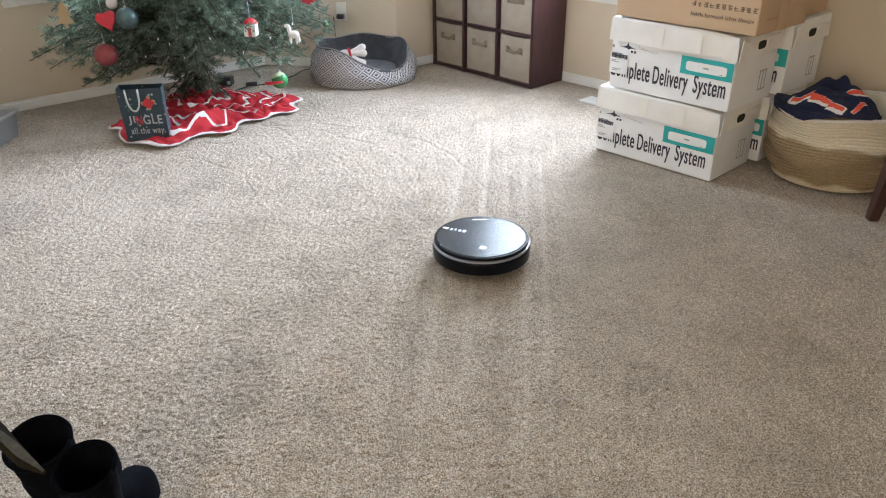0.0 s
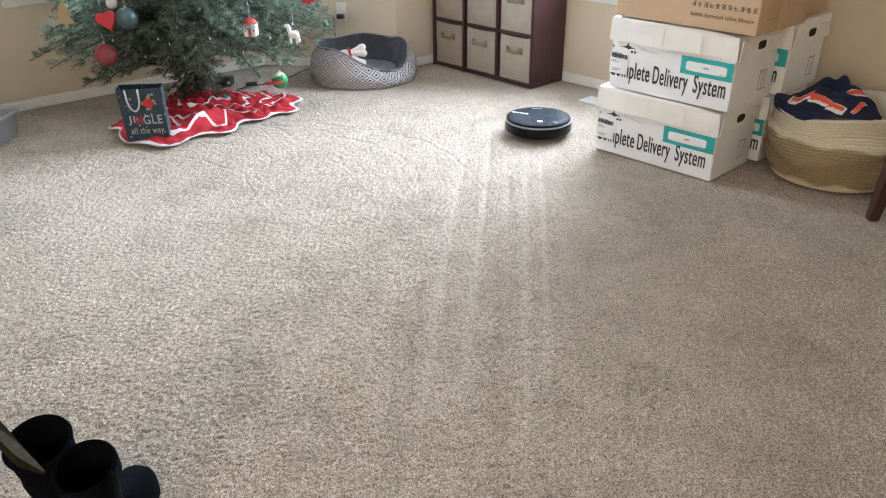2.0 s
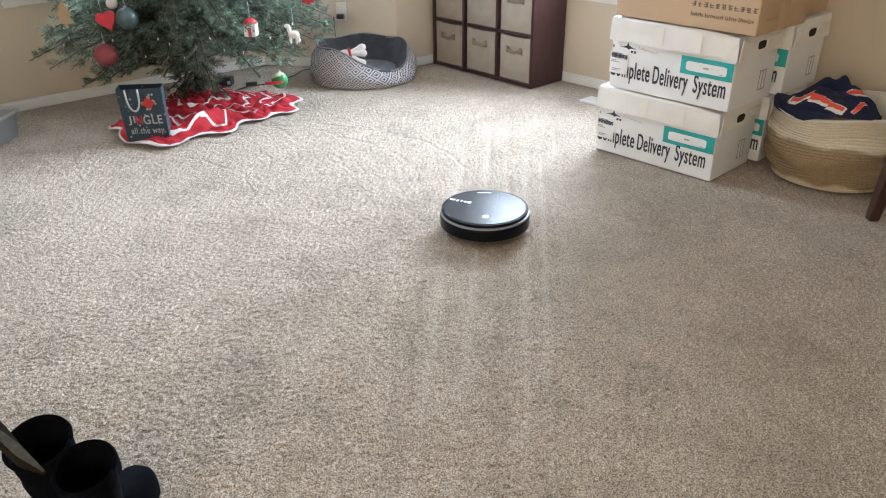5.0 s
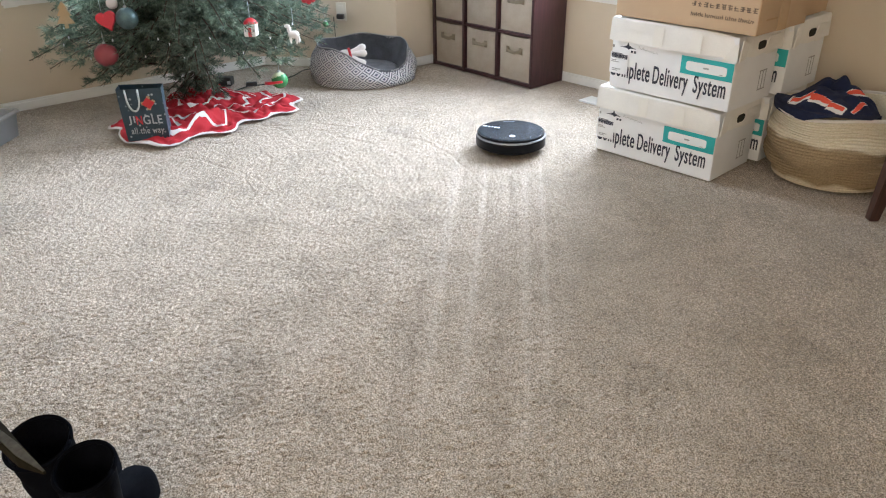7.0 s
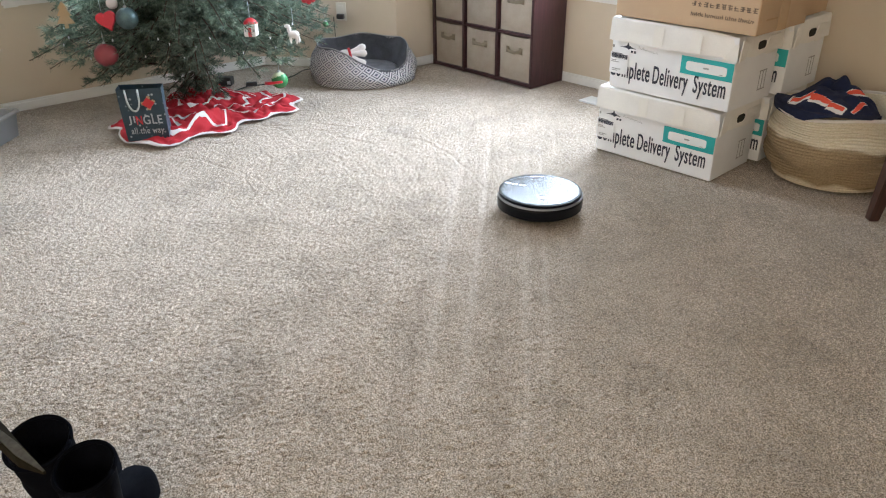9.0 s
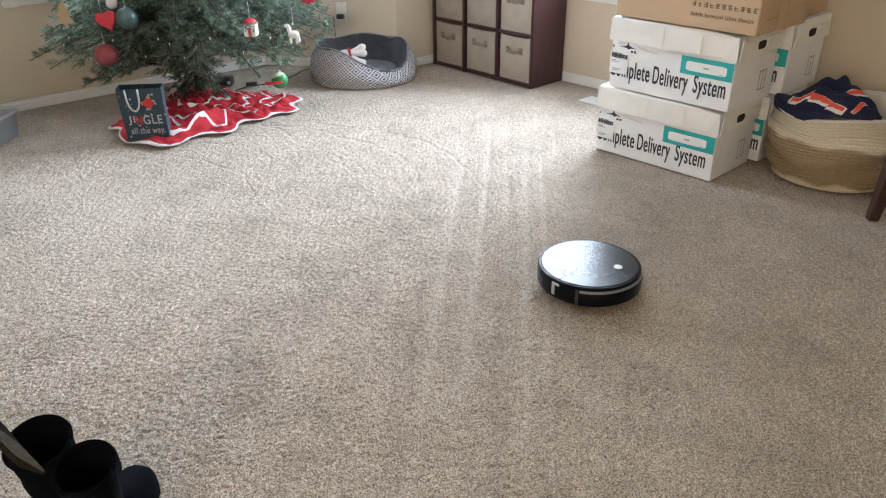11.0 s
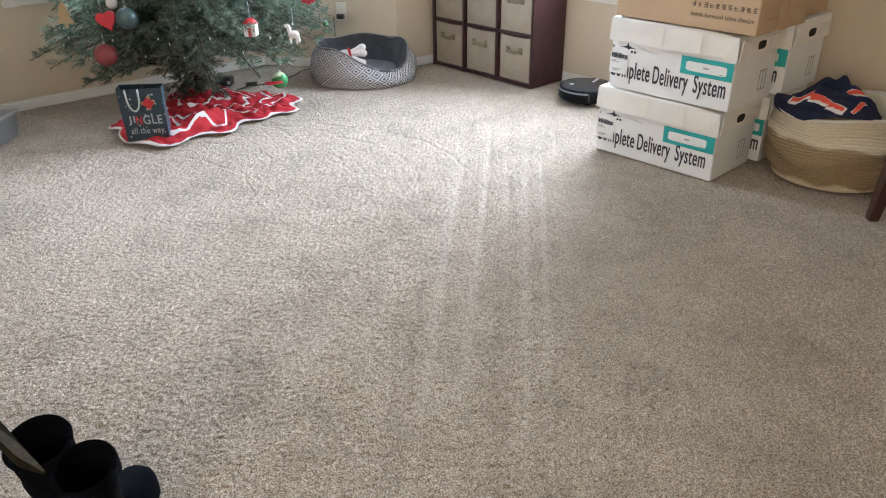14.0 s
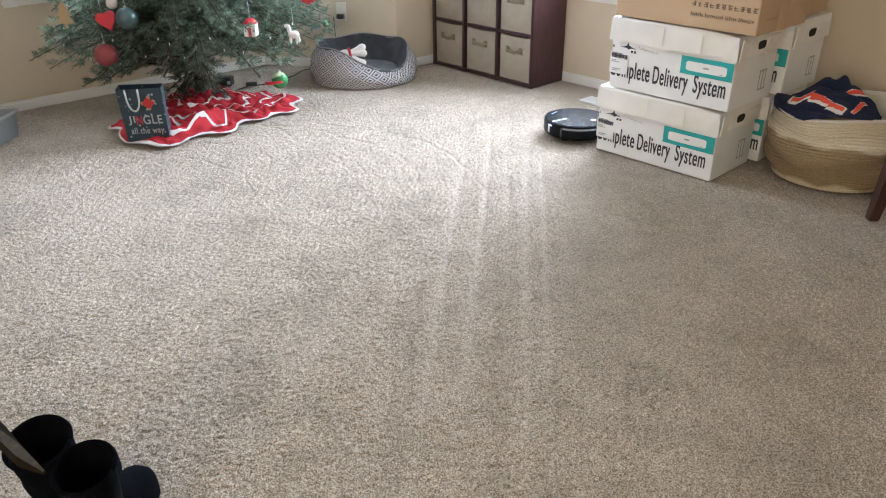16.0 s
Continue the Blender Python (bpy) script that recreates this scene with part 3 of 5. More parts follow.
# ---- cartons ----
def build_file_box(m, label, length=0.565, depth=0.345, height=0.305, lean=0.0):
    """White storage carton; x along its printed long side from its left corner, y to its back."""
    bx = thing("file_box", m, label, "carton", "stacked white file boxes")
    lh = 0.093
    bm = cuboid(0, length, 0, depth, 0, height - 0.004, 0.004)
    part("carton_body", bm, BOXWHITE, bx)

    def lidplace(z, out):
        return [(-out, -out, z), (length + out, -out, z), (length + out, depth + out, z), (-out, depth + out, z)]
    bm = bmesh.new()
    top = [bm.verts.new(v) for v in lidplace(height + 0.006, 0.004)]
    mid = [bm.verts.new(v) for v in lidplace(height - 0.003, 0.008)]
    low = [bm.verts.new(v) for v in lidplace(height - lh, 0.012 + lean)]
    low2 = [bm.verts.new(v) for v in lidplace(height - lh, 0.008 + lean)]
    mid2 = [bm.verts.new(v) for v in lidplace(height - 0.008, 0.005)]
    bm.faces.new(top)
    for a, b in ((top, mid), (mid, low), (low, low2), (low2, mid2)):
        for k in range(4):
            bm.faces.new((a[k], b[k], b[(k + 1) % 4], a[(k + 1) % 4]))
    bmesh.ops.recalc_face_normals(bm, faces=bm.faces[:])
    bmesh.ops.subdivide_edges(bm, edges=[e for e in bm.edges if e.calc_length() > 0.2], cuts=6, use_grid_fill=True)
    rnd = random.Random(int(m.translation.x * 1000))
    for v in bm.verts:
        if v.co.z < height - 0.05:
            v.co.z += 0.008 * noise.noise(v.co * 9 + Vector((rnd.random(), 0, 0)))
            v.co.y += 0.007 * noise.noise(v.co * 7)
        # crushed corner
        near = math.exp(-((v.co.x - length) ** 2 + v.co.y ** 2) / 0.006)
        v.co += near * Vector((-0.012, 0.010, -0.012 if v.co.z > height - 0.05 else 0.008))
    lid = part("lid", bm, CARTON, bx, "white cardboard lid with worn corners")
    for x, w in ((0.36, 0.048), (0.66, 0.05)):
        bm = bmesh.new()
        y1, y2 = -0.0087, -0.0125 - lean
        x0, x1 = length * x, length * x + w
        vs = [bm.verts.new(v) for v in ((x0, y2 - 0.003, height - lh + 0.004), (x1, y2 - 0.003, height - lh + 0.004), (x1, y1 - 0.003, height - 0.006), (x0, y1 - 0.003, height - 0.006))]
        back = [bm.verts.new(v.co + Vector((0, 0.001, 0))) for v in vs]
        bm.faces.new(vs), bm.faces.new(back[::-1])
        for k in range(4):
            bm.faces.new((vs[k], back[k], back[(k + 1) % 4], vs[(k + 1) % 4]))
        bmesh.ops.recalc_face_normals(bm, faces=bm.faces[:])
        part("tape_strip", bm, LIDTAPE, lid, "yellowed clear tape")
    # torn corner of the lid, folded over the front and down the end
    fold = part("corner_tab", sheet([(-0.052, 0.0), (0.012, 0.004), (0.010, lh - 0.016), (-0.006, lh - 0.022), (-0.030, 0.035)], 0.003), CARTON, lid, "torn folded lid corner")
    fold.matrix_local = pose(length, -0.0165 - lean, height - lh - 0.008, 2, 0, 4)
    fold = part("corner_tab", sheet([(0.0, -0.006), (0.045, 0.004), (0.060, 0.060), (0.010, lh - 0.014)], 0.003), CARTON, lid)
    fold.matrix_local = pose(length + 0.0165 + lean, -0.006, height - lh, 0, 0, 88)
    # dark plate painting the hand hole's shade, and drawn arrows on the end
    e = length + 0.014 + lean
    hole = [(math.copysign(0.032 * abs(math.cos(a)) ** 0.5, math.cos(a)), math.copysign(0.017 * abs(math.sin(a)) ** 0.5, math.sin(a))) for a in [2 * math.pi * (k + 0.5) / 20 for k in range(20)]]
    bm = sheet(hole, 0.003)
    h = part("hand_hole_shade", bm, HOLESHADE, lid, "dark plate for the shade in the hand hole")
    h.matrix_local = pose(e - 0.002, depth * 0.50, height - lh * 0.60, 3, 0, 90)
    bm = sheet([(-0.045, 0.0), (-0.048, -0.050), (-0.034, -0.078), (0.030, -0.080), (0.062, -0.066), (0.070, 0.0)], 0.003)
    f = part("hole_flap", bm, CARTON, lid)
    f.matrix_local = pose(e + 0.003, depth * 0.76, height - lh * 0.28, 8, 0, 90)
    bm = bmesh.new()
    for y in (-0.026, 0.0, 0.026):
        cuboid(0, 0.0008, y - 0.0022, y + 0.0022, 0.0022, 0.0778, bm=bm)
    for z in (0.0, 0.08):
        cuboid(0, 0.0008, -0.032, 0.032, z - 0.0022, z + 0.0022, bm=bm)
    part("printed_arrows", bm, GREYINK, bx).matrix_local = Matrix.Translation((length + 0.0002, depth * 0.72, 0.050))
    # the printed long side
    front = Matrix.Translation((0, -0.0008, 0))
    for word, x0, x1, z0, z1 in (("Complete", 0.000, 0.208, 0.029, 0.129), ("Delivery", 0.226, 0.394, 0.028, 0.129), ("System", 0.422, 0.566, 0.028, 0.127)):
        lettering("lettering", word, z1 - z0, x1 - x0, INK, bx, front @ Matrix.Translation((x0, 0, z0)), "tall narrow dark blue lettering", 0.006, 0.0007)
    teal = part("label_frame", cuboid(0.352, length - 0.003, -0.0024, -0.0016, 0.123, 0.197), TEAL, bx, "teal printed frame")
    field = [(math.copysign(0.0915 * abs(math.cos(a)) ** 0.25, math.cos(a)), math.copysign(0.0195 * abs(math.sin(a)) ** 0.25, math.sin(a))) for a in [2 * math.pi * (k + 0.5) / 28 for k in range(28)]]
    part("label_field", sheet(field, 0.0006), BOXWHITE, teal, "white label field").matrix_local = pose(0.4685, -0.0031, 0.159)
    part("illegible_mark", cuboid(0.457, 0.481, -0.0046, -0.0039, 0.156, 0.163), GREYINK, teal)
    part("illegible_mark", cuboid(0.532, 0.545, -0.0046, -0.0039, 0.143, 0.146), GREYINK, teal)
    # bird-like emblem with two small bars below it
    bm = bmesh.new()
    sheet([(0.040, 0.186), (0.066, 0.190), (0.078, 0.196), (0.083, 0.211), (0.089, 0.196), (0.102, 0.190), (0.126, 0.184), (0.100, 0.184), (0.086, 0.178), (0.078, 0.184)], 0.0006, bm)
    for x0, x1, z0, z1 in ((0.101, 0.112, 0.166, 0.176), (0.117, 0.127, 0.166, 0.176)):
        cuboid(x0, x1, -0.0006, 0.0004, z0, z1, bm=bm)
    part("emblem", bm, INK, bx).matrix_local = Matrix.Translation((0, -0.0009, 0))
    # faint pencil scrawl
    pts = [(0.136 + 0.0050 * k, -0.0004, 0.191 - 0.0006 * k + (0.010 if k % 2 else -0.002) * (0.55 + 0.45 * math.sin(k * 1.7))) for k in range(21)]
    part("pencil_scrawl", tube(pts, 0.0008, 4), GREYINK, bx, "faint pencil scrawl")
    sticker = part("shipping_label", cuboid(-0.003, 0.0925, -0.0030, -0.0022, 0.066, 0.160), BOXWHITE, bx, "white shipping label")
    bm = bmesh.new()
    rnd = random.Random(int(m.translation.z * 100) + 3)
    x = 0.003
    while x < 0.084:
        w = rnd.uniform(0.0015, 0.006)
        cuboid(x, x + w, -0.0038, -0.0031, 0.134 + rnd.choice((0, 0, 0.004)), 0.153, bm=bm)
        x += w + rnd.uniform(0.0006, 0.0016)
    cuboid(0.004, 0.060, -0.0038, -0.0031, 0.1545, 0.157, bm=bm)
    part("barcode_bar", bm, INK, sticker, "dark printed bar")
    for x0, x1, z0 in ((0.010, 0.055, 0.084), (0.012, 0.040, 0.077), (0.004, 0.030, 0.122), (0.004, 0.044, 0.115)):
        part("label_bar", cuboid(x0, x1, -0.0038, -0.0031, z0, z0 + 0.0035), GREYINK, sticker)
    part("dark_mark", cuboid(0.004, 0.013, -0.0009, 0.0002, 0.178, 0.190), GREYINK, bx)
    return bx


def build_cartons():
    # corner of the front stack in the room's axes
    fx, fy = -1.982, 2.788
    build_file_box(room(fx - 0.034, fy - 0.001, 0.0, 1.4), "white lidded file box with teal label on the carpet", length=0.60)
    build_file_box(room(fx + 0.008, fy - 0.004, 0.318, 0.6), "white lidded file box stacked on another", length=0.59, depth=0.36)
    build_file_box(room(fx + 0.01, fy + 0.385, 0.0, 0.5), "white lidded file box standing near the wall", length=0.58)
    build_file_box(room(fx + 0.03, fy + 0.39, 0.318, 0.5), "white lidded file box stacked on another near the wall", length=0.60)
    kb = thing("cardboard_box", room(fx + 0.015, fy - 0.012, 0.6365, -1.0), "large brown cardboard box stacked on white file boxes", "carton")
    L, W, H = 0.655, 0.40, 0.42
    part("carton_body", cuboid(0, L, 0, W, 0, H, 0.004), KRAFT, kb)
    # a row of eleven square brush-like marks over a row of small upright ones
    bm = bmesh.new()
    rnd = random.Random(4)
    y0, y1 = -0.0008, 0.0002
    for k in range(11):
        x = 0.366 + k * 0.0260
        for n in range(rnd.choice((2, 3, 3))):
            z = 0.083 + n * 0.0075 + rnd.uniform(-0.001, 0.001)
            a0, a1 = rnd.uniform(0, 0.005), rnd.uniform(0.016, 0.022)
            cuboid(x + a0, x + a1, y0, y1, z, z + 0.0034, bm=bm)
        for n in range(rnd.choice((1, 2, 2))):
            a0 = rnd.uniform(0.002, 0.018)
            cuboid(x + a0, x + a0 + 0.0040, y0 - 0.0002, y1, 0.082 + rnd.uniform(0, 0.004), 0.102 - rnd.uniform(0, 0.003), bm=bm)
    part("printed_bars", bm, KRAFTINK, kb, "row of square dark printed marks")
    bm = bmesh.new()
    x = 0.367
    for count in (7, 10, 6, 8):
        for n in range(count):
            tall = 0.0155 if n == 0 or rnd.random() < 0.25 else 0.0115
            cuboid(x, x + 0.0032, y0, y1, 0.0445, 0.0445 + tall, bm=bm)
            z = 0.0445 + rnd.choice((0.0, 0.0045, 0.0085))
            cuboid(x + 0.0032, x + 0.0064, y0, y1, z, z + 0.0036, bm=bm)
            x += 0.0082
        x += 0.0065
    part("printed_bars", bm, KRAFTINK, kb, "row of small dark printed bars")
    part("tape_strip", cuboid(L + 0.0001, L + 0.0012, W * 0.40, W * 0.58, 0.0, H), TAPE, kb, "shiny packing tape")
    bm = bmesh.new()
    cuboid(L + 0.0001, L + 0.0009, 0.06, 0.15, 0.05, 0.056, bm=bm)
    part("faint_bar", bm, TAPE, kb)
    kb2 = thing("cardboard_box", room(fx + 0.06, fy + 0.412, 0.638, 0.8), "plain brown cardboard box on white file boxes near the wall", "carton")
    part("carton_body", cuboid(0, 0.56, 0, 0.30, 0, 0.40, 0.004), KRAFT, kb2)


build_cartons()


# ---- basket with fleece ----
def build_basket():
    cx, cy = 1.715, 2.995
    b = thing("rope_basket", pose(cx, cy, 0), "round cream and tan coiled rope basket on the carpet", "basket")
    bm = bmesh.new()
    prof = [(0, 0.012), (0.20, 0.010)]
    n = 27
    for k in range(n):
        s = k / (n - 1)
        r = 0.235 + 0.045 * math.sin(math.pi * min(1, s * 1.25) * 0.8) - 0.01 * s
        z = 0.012 + 0.285 * s
        for e in range(4):
            a = -math.pi / 2 + math.pi * e / 3
            prof.append((r + 0.0078 * math.cos(a), z + 0.0053 * math.sin(a)))
    prof += [(0.245, 0.300), (0.238, 0.15), (0.21, 0.02), (0, 0.018)]
    bm = lathe(prof, 72)
    for v in bm.verts:
        a = math.atan2(v.co.y, v.co.x)
        s = min(1, max(0, v.co.z / 0.3))
        k = 1 + 0.05 * math.sin(2 * a + 1.2) * s + 0.02 * noise.noise(v.co * 6) * s + 0.060 * math.sin(v.co.z * 42 + 2.4 * math.sin(a * 2)) * math.sin(math.pi * s) \
            - 0.045 * math.exp(-((v.co.z - 0.075 - 0.045 * math.sin(a * 1.5 + 0.8)) / 0.014) ** 2)
        v.co.x, v.co.y = v.co.x * k, v.co.y * k
        v.co.z += 0.012 * s * math.sin(3 * a + 0.4) + 0.006 * noise.noise(v.co * 5) * (s > 0.04)
    part("woven_wall", bm, ROPE, b, smooth=True)
    rimpts = []
    for k in range(73):
        a = 2 * math.pi * k / 72
        q = 0.262 * (1 + 0.05 * math.sin(2 * a + 1.2))
        rimpts.append((q * math.cos(a), q * math.sin(a), 0.307 + 0.012 * math.sin(3 * a + 0.4)))
    part("rim_coil", tube(rimpts, 0.0075, 8), WHITECLOTH, b, "cream rope rim", True)
    # crumpled fleece blanket
    f = thing("fleece_blanket", pose(cx - 0.095, cy - 0.03, 0.292, 0, 0, -34), "navy fleece blanket with orange and white stripes crumpled in the basket", "blanket")

    n = 190
    c, e = math.cos(radians(-34)), math.sin(radians(-34))

    def place(i, j):
        x, y = -0.225 + 0.45 * i / n, -0.205 + 0.41 * j / n
        r = math.sqrt((x / 0.215) ** 2 + (y / 0.195) ** 2)
        k = 1.0 / max(1.0, r) ** 0.55
        x, y = x * k, y * k
        wx, wy = x * c - y * e, x * e + y * c
        heap = math.exp(-((wx - 0.075) ** 2 + (wy - 0.105) ** 2) / 0.011)
        z = 0.085 * max(0.0, 1 - r * r) + 0.020 * noise.noise(Vector((x * 7, y * 7, 1.5))) + 0.035 * abs(noise.noise(Vector((x * 9, y * 9, 8)))) \
            + heap * (0.055 + 0.070 * abs(noise.noise(Vector((x * 15, y * 15, 4))))) + 0.005 * noise.noise(Vector((x * 30, y * 30, 4)))
        # a deep crease between the smooth front fold and the heap
        z -= 0.035 * math.exp(-((wx * 0.55 + wy * 0.83 - 0.022) / 0.018) ** 2) * max(0.0, 1 - r * r)
        if r > 0.92:
            z -= 0.16 * (r - 0.92)
        # inside the basket's wall, but over its rim on one side
        px, py = x * c - y * e - 0.095, x * e + y * c - 0.03
        q = math.hypot(px, py)
        over = -0.80 * px - 0.60 * py > 0.10
        most = 0.281 if over else 0.225
        if over and q > 0.205:
            z = max(z, 0.037) if q < 0.274 else 0.037 - (min(q, 0.30) - 0.274) * 1.4
        # sinks to the back on one side and leaves the inner wall bare
        if px > 0.07:
            z -= 0.9 * (px - 0.07)
        if q > most:
            px, py = px * most / q, py * most / q
        px, py = px + 0.095, py + 0.03
        return (px * c + py * e, -px * e + py * c, z)
    bm = grid_mesh(n, n, place)

    def print_of(px, py):
        """Lightning-shaped stripe and two short ones: 1 orange-red, 2 white edge."""
        kind = 0
        for ax, ay, bx, by, w, teeth, rim in ((-0.235, -0.005, -0.108, -0.172, 0.0145, 0.015, 0.012), (-0.030, -0.040, 0.075, -0.065, 0.006, 0.0, 0.005), (-0.070, -0.185, 0.005, -0.130, 0.008, 0.0, 0.0)):
            ln = math.hypot(bx - ax, by - ay)
            ux, uy = (bx - ax) / ln, (by - ay) / ln
            t = ((px - ax) * ux + (py - ay) * uy) / ln
            off = (px - ax) * -uy + (py - ay) * ux - teeth * ((t * 2.7) % 1.0 - 0.5)
            if -0.02 < t < 1.02 and abs(off) < w * (1.0 - 0.35 * abs(2 * t - 1)):
                return 1
            if -0.05 < t < 1.05 and -w - rim < off < w:
                kind = 2
        return kind
    for fc in bm.faces:
        p = fc.calc_center_median()
        px, py = p.x * c - p.y * e - 0.095, p.x * e + p.y * c - 0.03
        fc.material_index = print_of(px, py)
    part("fleece_cloth", bm, [NAVY, ORANGE, WHITEFLEECE], f, smooth=True)


build_basket()


# ---- wooden chair leg beside the basket ----
def build_chair():
    c = thing("wooden_chair", pose(1.655, 2.52, 0, 0, 0, 0), "dark red-brown wooden chair with tapered legs", "chair")
    seat = cuboid(-0.02, 0.46, -0.44, 0.05, 0.43, 0.465, 0.01)
    part("seat", seat, REDWOOD, c)
    for x, y, dx, dy in ((0.0, 0.0, 0.035, -0.02), (0.42, 0.0, -0.045, -0.02), (0.0, -0.40, 0.045, 0.02), (0.42, -0.40, -0.045, 0.02)):
        bm = bmesh.new()
        lo, hi = 0.019, 0.034
        a = [bm.verts.new((x + sx * lo, y + sy * lo, 0)) for sx, sy in ((-1, -1), (1, -1), (1, 1), (-1, 1))]
        b = [bm.verts.new((x + dx + sx * hi, y + dy + sy * hi, 0.4295)) for sx, sy in ((-1, -1), (1, -1), (1, 1), (-1, 1))]
        bm.faces.new(a[::-1]), bm.faces.new(b)
        for k in range(4):
            bm.faces.new((a[k], a[(k + 1) % 4], b[(k + 1) % 4], b[k]))
        bmesh.ops.bevel(bm, geom=bm.edges[:], offset=0.004, segments=2, affect="EDGES")
        part("leg", bm, REDWOOD, c)


build_chair()


# ---- boots and the wooden bar ----
def build_boots():
    def boot(m, lean=0.0):
        b = thing("boot", m, "black suede pull-on boot standing on the carpet", "boot", "pair of boots")

        def shaft(i, j):
            a, s = 2 * math.pi * i / 40, j / 16
            r = 0.047 + 0.017 * s + 0.007 * math.sin(math.pi * s) * noise.noise(Vector((math.cos(a) * 2, math.sin(a) * 2, s * 7 + 3))) + 0.004 * (1 - s) * noise.noise(Vector((math.cos(a) * 2, math.sin(a) * 2, s * 4)))
            return (r * 1.05 * math.cos(a) - lean * s, r * math.sin(a) - 0.015 * (1 - s), 0.03 + 0.245 * s + 0.30 * r * math.sin(a) * s ** 3)
        part("shaft", grid_mesh(40, 16, shaft, closed_x=True), BOOT, b, smooth=True)

        def lining(i, j):
            a, s = 2 * math.pi * i / 40, j / 6
            r = 0.0635 - 0.012 * s
            z = 0.276 + 0.30 * r * math.sin(a) * (1 - s) - 0.23 * s + 0.006 * math.sin(min(1, s * 6) * math.pi)
            return (r * 1.05 * math.cos(a) - lean * (1 - s), r * math.sin(a), z)
        part("cuff", tube([(0.0655 * math.cos(a) * 1.04 - lean, 0.0645 * math.sin(a), 0.268 + 0.30 * 0.064 * math.sin(a)) for a in [2 * math.pi * k / 36 for k in range(37)]], 0.0055, 8), BOOT, b, smooth=True)
        part("lining", grid_mesh(40, 6, lining, closed_x=True), BOOTLINE, b, "dark lining", smooth=True)

        def foot(i, j):
            a, s = 2 * math.pi * i / 28, j / 18
            y = -0.075 + 0.285 * s
            w = 0.05 * math.sqrt(max(0.0, 1 - abs(2 * s - 1) ** 3.2)) * (0.92 + 0.16 * s)
            hgt = (0.138 - 0.050 * s) * math.sqrt(max(0.0, 1 - abs(2 * s - 1) ** 7))
            z = math.copysign(abs(math.sin(a)) ** 0.7, math.sin(a))
            w *= 1.10 * math.copysign(abs(math.cos(a)) ** 0.7, math.cos(a))
            return (w, y, 0.018 + (hgt * z if z > 0 else 0.012 * z))
        part("foot", grid_mesh(28, 18, foot, closed_x=True), BOOT, b, smooth=True)

        def sole(i, j):
            a = 2 * math.pi * i / 40
            ring = (0.0, 1.0, 1.0, 0.0)[j]
            w = 0.056 * ring
            return (w * math.cos(a), 0.068 + 0.150 * ring * math.sin(a), (0.0, 0.0, 0.016, 0.016)[j])
        part("sole", grid_mesh(40, 3, sole, closed_x=True), RUBBER, b, "black rubber sole")
        return b
    boot(pose(-0.685, 1.028, 0, 0, 0, -8) @ Matrix.Scale(0.83, 4))
    boot(pose(-0.765, 1.086, 0, 0, 0, 6) @ Matrix.Scale(0.88, 4), 0.036)


build_boots()


def build_wooden_bar():
    """The pointed arm of a wooden chair that stands beside the boots."""
    r = thing("wooden_chair", pose(-0.621, 0.838, 0.40, 0, 0, 141.5), "wooden chair with a pointed armrest", "chair")
    # x runs back along the arm from its tip
    def prism(out, z0, z1):
        bm = bmesh.new()
        a = [bm.verts.new((x, y, z0 + min(0.036 * max(0.0, 1 - x / 0.14), z1 - z0 - 0.002))) for x, y in out]
        b = [bm.verts.new((x, y, z1)) for x, y in out]
        bm.faces.new(a[::-1]), bm.faces.new(b)
        for k in range(len(a)):
            bm.faces.new((a[k], a[(k + 1) % len(a)], b[(k + 1) % len(a)], b[k]))
        bmesh.ops.recalc_face_normals(bm, faces=bm.faces[:])
        return bm
    part("armrest", prism([(0.0, -0.001), (0.0, 0.003), (0.07, 0.014), (0.62, 0.016), (0.62, -0.012), (0.16, -0.010), (0.09, -0.005)], -0.040, 0.0), OLIVEWOOD, r)
    # pale strip on top: light on the arm put into the colour
    part("lit_edge", prism([(0.002, -0.0005), (0.002, 0.0028), (0.07, 0.0125), (0.17, 0.0120), (0.24, 0.006), (0.10, -0.003)], 0.0005, 0.0025), LITWOOD, r, "pale strip for the lit edge")
    part("post", cuboid(0.54, 0.58, -0.02, 0.014, -0.40, -0.0405, 0.004), OLIVEWOOD, r)
    part("side_rail", cuboid(0.54, 0.58, 0.0145, 0.45, -0.14, -0.09, 0.004), OLIVEWOOD, r)
    part("post", cuboid(0.54, 0.58, 0.4505, 0.492, -0.40, 0.0, 0.004), OLIVEWOOD, r)
    return r


build_wooden_bar()


